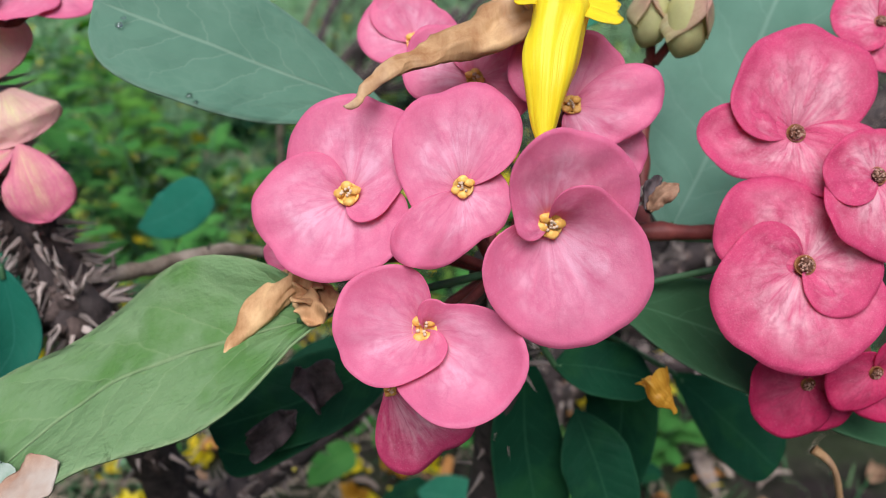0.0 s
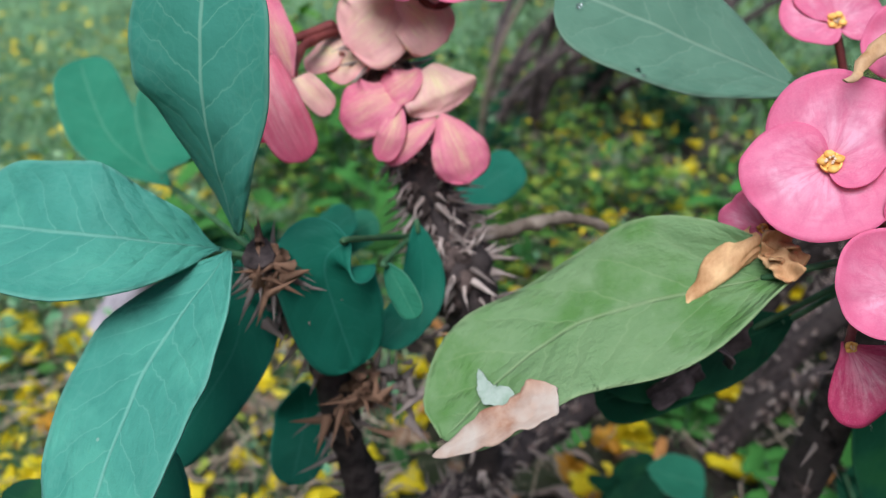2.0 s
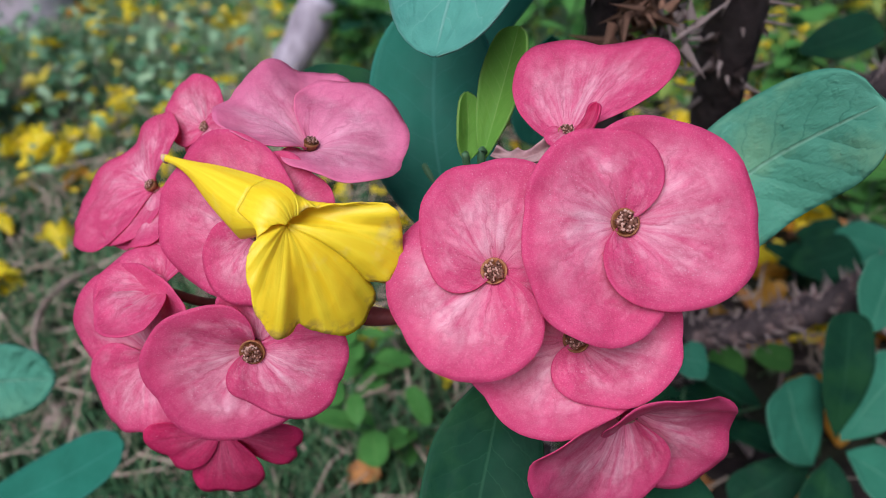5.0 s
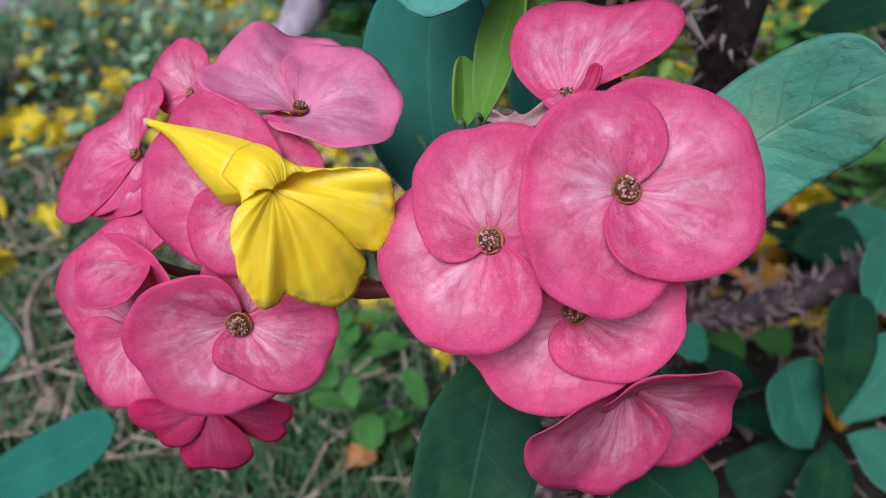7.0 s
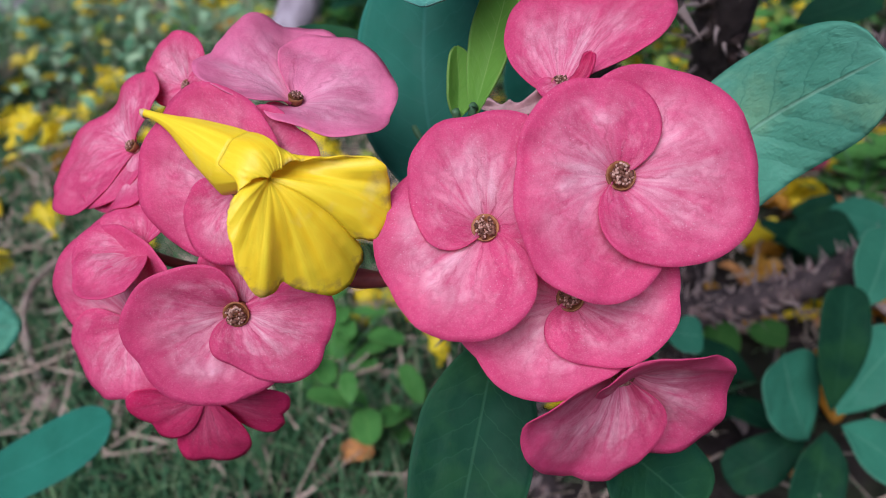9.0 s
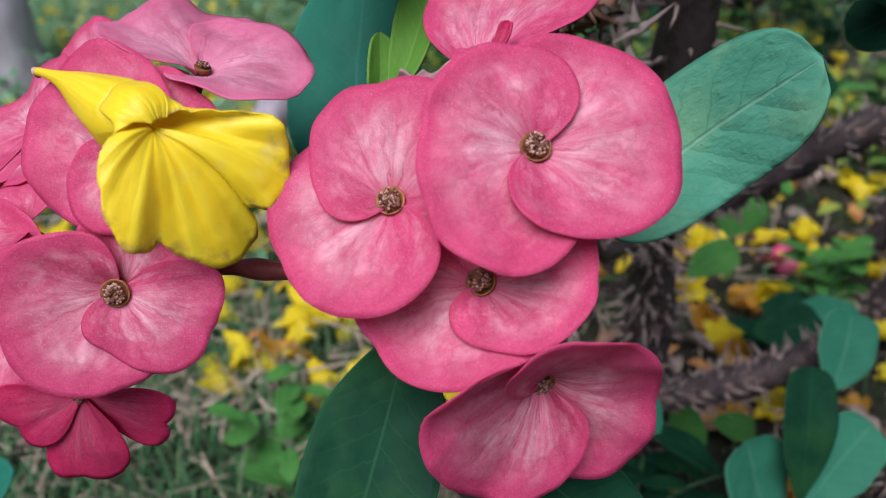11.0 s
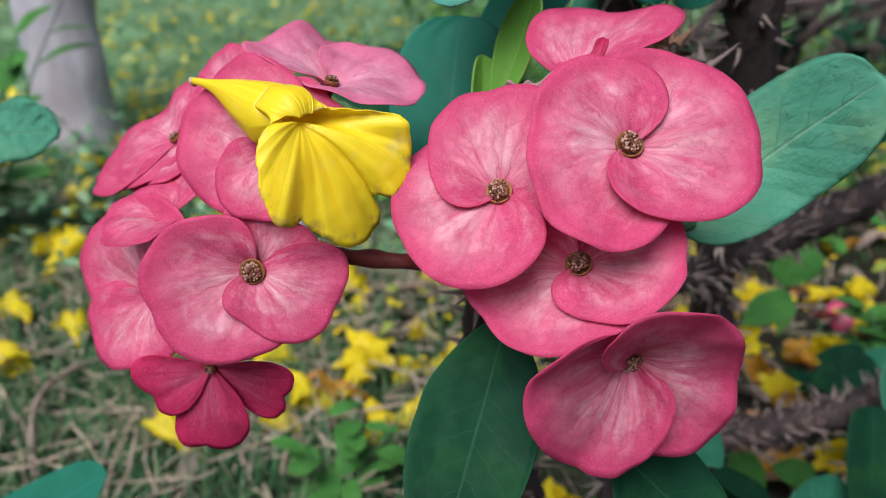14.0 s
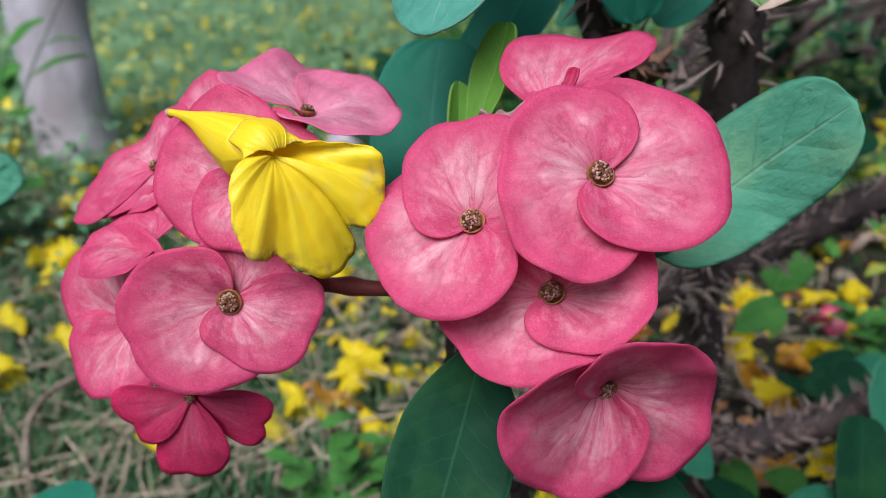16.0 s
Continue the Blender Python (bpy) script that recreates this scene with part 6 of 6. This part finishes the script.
leaf(plant_b, (-0.1820, 0.0728, 0.3623), (-0.1745, 0.0708, 0.3629), (-0.1670, 0.0752, 0.3650), (0.21, -0.51, 0.77), 0.0034, WITHER, fold=0.8, wave=0.5, seed=3.0, name="withered_bract", label="papery withered bract")
leaf(plant_b, (-0.1649, 0.0744, 0.3664), (-0.1608, 0.0758, 0.3697), (-0.1593, 0.0784, 0.3742), (-0.17, -0.63, 0.79), 0.0028, RED, fold=0.8, wave=0.1, seed=4.0, name="withered_bract")
spikes(plant_c, (-0.1781, 0.1724, 0.4156), 34, 0.02, 1)
spikes(plant_c, (-0.1815, 0.1830, 0.3890), 14, 0.016, 2)
spikes(plant_c, (-0.1521, 0.2058, 0.3462), 26, 0.024, 4)
spikes(plant_c, (-0.1611, 0.1964, 0.3542), 18, 0.022, 3)
spikes(plant_b, (-0.1601, 0.1906, 0.3549), 26, 0.024, 5)
spikes(plant_a, (0.0598, 0.2105, 0.4391), 16, 0.008, 6)
bud(plant_a, (0.0638, 0.2478, 0.4835), (0.0668, 0.2520, 0.4688), 0.0075)
bud(plant_a, (0.0735, 0.2419, 0.4827), (0.0682, 0.2520, 0.4688), 0.0085)
thorny_stem(plant_a, [(0.0664, 0.2524, 0.4696), (0.0659, 0.2500, 0.4527), (0.0637, 0.2351, 0.4326), (0.0620, 0.2198, 0.4235)], 0.0022, 0.0026, 0, bark=STALK, name="flower_branch")
leaf(plant_a, (0.0360, 0.2139, 0.3791), (0.0493, 0.2137, 0.3777), (0.0684, 0.2150, 0.3721), (0.02, -0.57, 0.82), 0.0200, SHADED, seed=149.6, peak=0.5, blunt=0.9, stalk=(0.0157, 0.2012, 0.4191))
leaf(plant_a, (0.0461, 0.2226, 0.3544), (0.0534, 0.2151, 0.3377), (0.0596, 0.2068, 0.3193), (-0.18, -0.65, 0.74), 0.0244, SHADED, seed=151.3, peak=0.5, blunt=0.9)
leaf(plant_a, (-0.0249, 0.2120, 0.3794), (-0.0482, 0.2102, 0.3629), (-0.0757, 0.2088, 0.3453), (0.02, -0.57, 0.82), 0.0263, SHADED, seed=153.0, peak=0.5, blunt=0.8, stalk=(0.0157, 0.2012, 0.4191))
leaf(plant_a, (-0.0419, 0.1929, 0.3916), (-0.0393, 0.1915, 0.3884), (-0.0352, 0.1928, 0.3791), (0.32, -0.68, 0.65), 0.012, DEAD, fold=0.7, wave=0.5, seed=5.0, name="withered_leaf", label="shrivelled dark purple-brown leaf")
leaf(plant_a, (-0.0440, 0.1914, 0.3768), (-0.0493, 0.1894, 0.3727), (-0.0589, 0.1901, 0.3631), (0.32, -0.68, 0.65), 0.009, DEAD, fold=0.8, wave=0.5, seed=6.0, name="withered_leaf", label="shrivelled dark purple-brown leaf")
leaf(plant_d, (-0.1958, 0.2241, 0.4763), (-0.1875, 0.2118, 0.4579), (-0.1769, 0.2057, 0.4379), (0.20, -0.78, 0.60), 0.0166, FLUSH, peak=0.58, blunt=0.8, fold=0.35, wave=0.12, seed=1.0, name="bract", label="fading bract drooping from a withered flower")
leaf(plant_d, (-0.2013, 0.2283, 0.4748), (-0.2004, 0.2203, 0.4602), (-0.1898, 0.2130, 0.4423), (0.59, -0.72, 0.36), 0.0149, RED, peak=0.58, blunt=0.8, fold=0.35, wave=0.12, seed=2.0, name="bract", label="fading bract drooping from a withered flower")
leaf(plant_d, (-0.1963, 0.2235, 0.4752), (-0.2015, 0.2252, 0.4847), (-0.2054, 0.2310, 0.4979), (0.10, -0.73, 0.68), 0.0127, FLUSH, peak=0.58, blunt=0.8, fold=0.35, wave=0.12, seed=3.0, name="bract", label="fading bract drooping from a withered flower")
leaf(plant_d, (-0.1838, 0.2230, 0.4618), (-0.1884, 0.2243, 0.4750), (-0.1955, 0.2299, 0.4884), (0.39, -0.72, 0.57), 0.0113, FADED_PINK, peak=0.58, blunt=0.8, fold=0.35, wave=0.12, seed=4.0, name="bract", label="fading bract drooping from a withered flower")
leaf(plant_d, (-0.1852, 0.2255, 0.4627), (-0.1785, 0.2218, 0.4580), (-0.1711, 0.2212, 0.4501), (0.19, -0.71, 0.68), 0.0097, FADED, peak=0.58, blunt=0.8, fold=0.35, wave=0.12, seed=5.0, name="bract", label="fading bract drooping from a withered flower")
thorny_stem(plant_d, [(-0.1963, 0.2247, 0.4755), (-0.1979, 0.2403, 0.4689), (-0.1804, 0.2610, 0.4726)], 0.0016, 0.002, 0, bark=STALK, name="flower_stalk")
thorny_stem(plant_d, [(-0.1843, 0.2241, 0.4619), (-0.1877, 0.2465, 0.4675), (-0.1785, 0.2638, 0.4711)], 0.0016, 0.002, 0, bark=STALK, name="flower_stalk")
leaf(plant_c, (-0.1513, 0.3543, 0.3669), (-0.1339, 0.3575, 0.3726), (-0.1166, 0.3633, 0.3839), (0.12, -0.65, 0.75), 0.0276, DEEP, seed=158.1, peak=0.5, blunt=0.9)
leaf(plant_c, (-0.2150, 0.3017, 0.3533), (-0.1994, 0.3060, 0.3615), (-0.1825, 0.3104, 0.3698), (0.12, -0.65, 0.75), 0.0209, GREEN, seed=159.8, peak=0.5, blunt=0.9)
leaf(plant_c, (-0.1995, 0.3265, 0.3466), (-0.1853, 0.3318, 0.3541), (-0.1741, 0.3387, 0.3656), (0.19, -0.63, 0.75), 0.0203, WEED, seed=161.5, peak=0.5, blunt=0.9)
leaf(plant_c, (-0.2084, 0.2896, 0.3648), (-0.2008, 0.2938, 0.3717), (-0.1906, 0.2983, 0.3785), (0.19, -0.63, 0.75), 0.0183, DEEP, seed=163.2, peak=0.5, blunt=0.9)
leaf(plant_a, (0.0545, 0.1899, 0.4423), (0.0566, 0.1896, 0.4464), (0.0613, 0.1910, 0.4493), (0.20, -0.69, 0.65), 0.0045, RUST, fold=0.7, wave=0.5, seed=8.0, ragged=0.3, name="dry_calyx", label="dry brown remains of a flower")
leaf(plant_a, (0.0544, 0.1907, 0.4415), (0.0550, 0.1928, 0.4460), (0.0573, 0.1959, 0.4504), (-0.20, -0.69, 0.65), 0.0035, DEAD, fold=0.7, wave=0.5, seed=9.0, ragged=0.3, name="dry_calyx", label="dry brown remains of a flower")
for tip, seed in (((-0.0262, 0.1668, 0.4269), 1.0), ((-0.0286, 0.1722, 0.4313), 2.0), ((-0.0294, 0.1624, 0.4245), 3.0)):
    leaf(dry_l, (-0.0366, 0.1706, 0.4280), Vector((-0.0366, 0.1706, 0.4280)).lerp(Vector(tip), 0.5) + Vector((0, -0.001, 0.002)), tip, (0.00, -0.73, 0.67), 0.0065, STRAW, fold=0.6, wave=0.45, ragged=0.2, seed=seed, name="shrivelled_lobe")
for tip, seed in (((0.0307, 0.2054, 0.4966), 4.0), ((0.0277, 0.1956, 0.4898), 5.0)):
    leaf(dry_a, (0.0213, 0.2014, 0.4928), Vector((0.0213, 0.2014, 0.4928)).lerp(Vector(tip), 0.5) + Vector((0, -0.001, 0.002)), tip, (0.00, -0.73, 0.67), 0.0065, STRAW, fold=0.6, wave=0.45, ragged=0.2, seed=seed, name="shrivelled_lobe")
droplet(plant_a, (-0.0883, 0.2178, 0.4858), (0.03, -0.73, 0.67), 0.001)
droplet(plant_a, (-0.0870, 0.2187, 0.4876), (0.03, -0.73, 0.67), 0.0007)
droplet(plant_a, (-0.0700, 0.2116, 0.4677), (0.03, -0.73, 0.67), 0.0012)
droplet(plant_a, (-0.0682, 0.2110, 0.4662), (0.03, -0.73, 0.67), 0.0009)
droplet(plant_a, (-0.0715, 0.2119, 0.4683), (0.03, -0.73, 0.67), 0.0007)
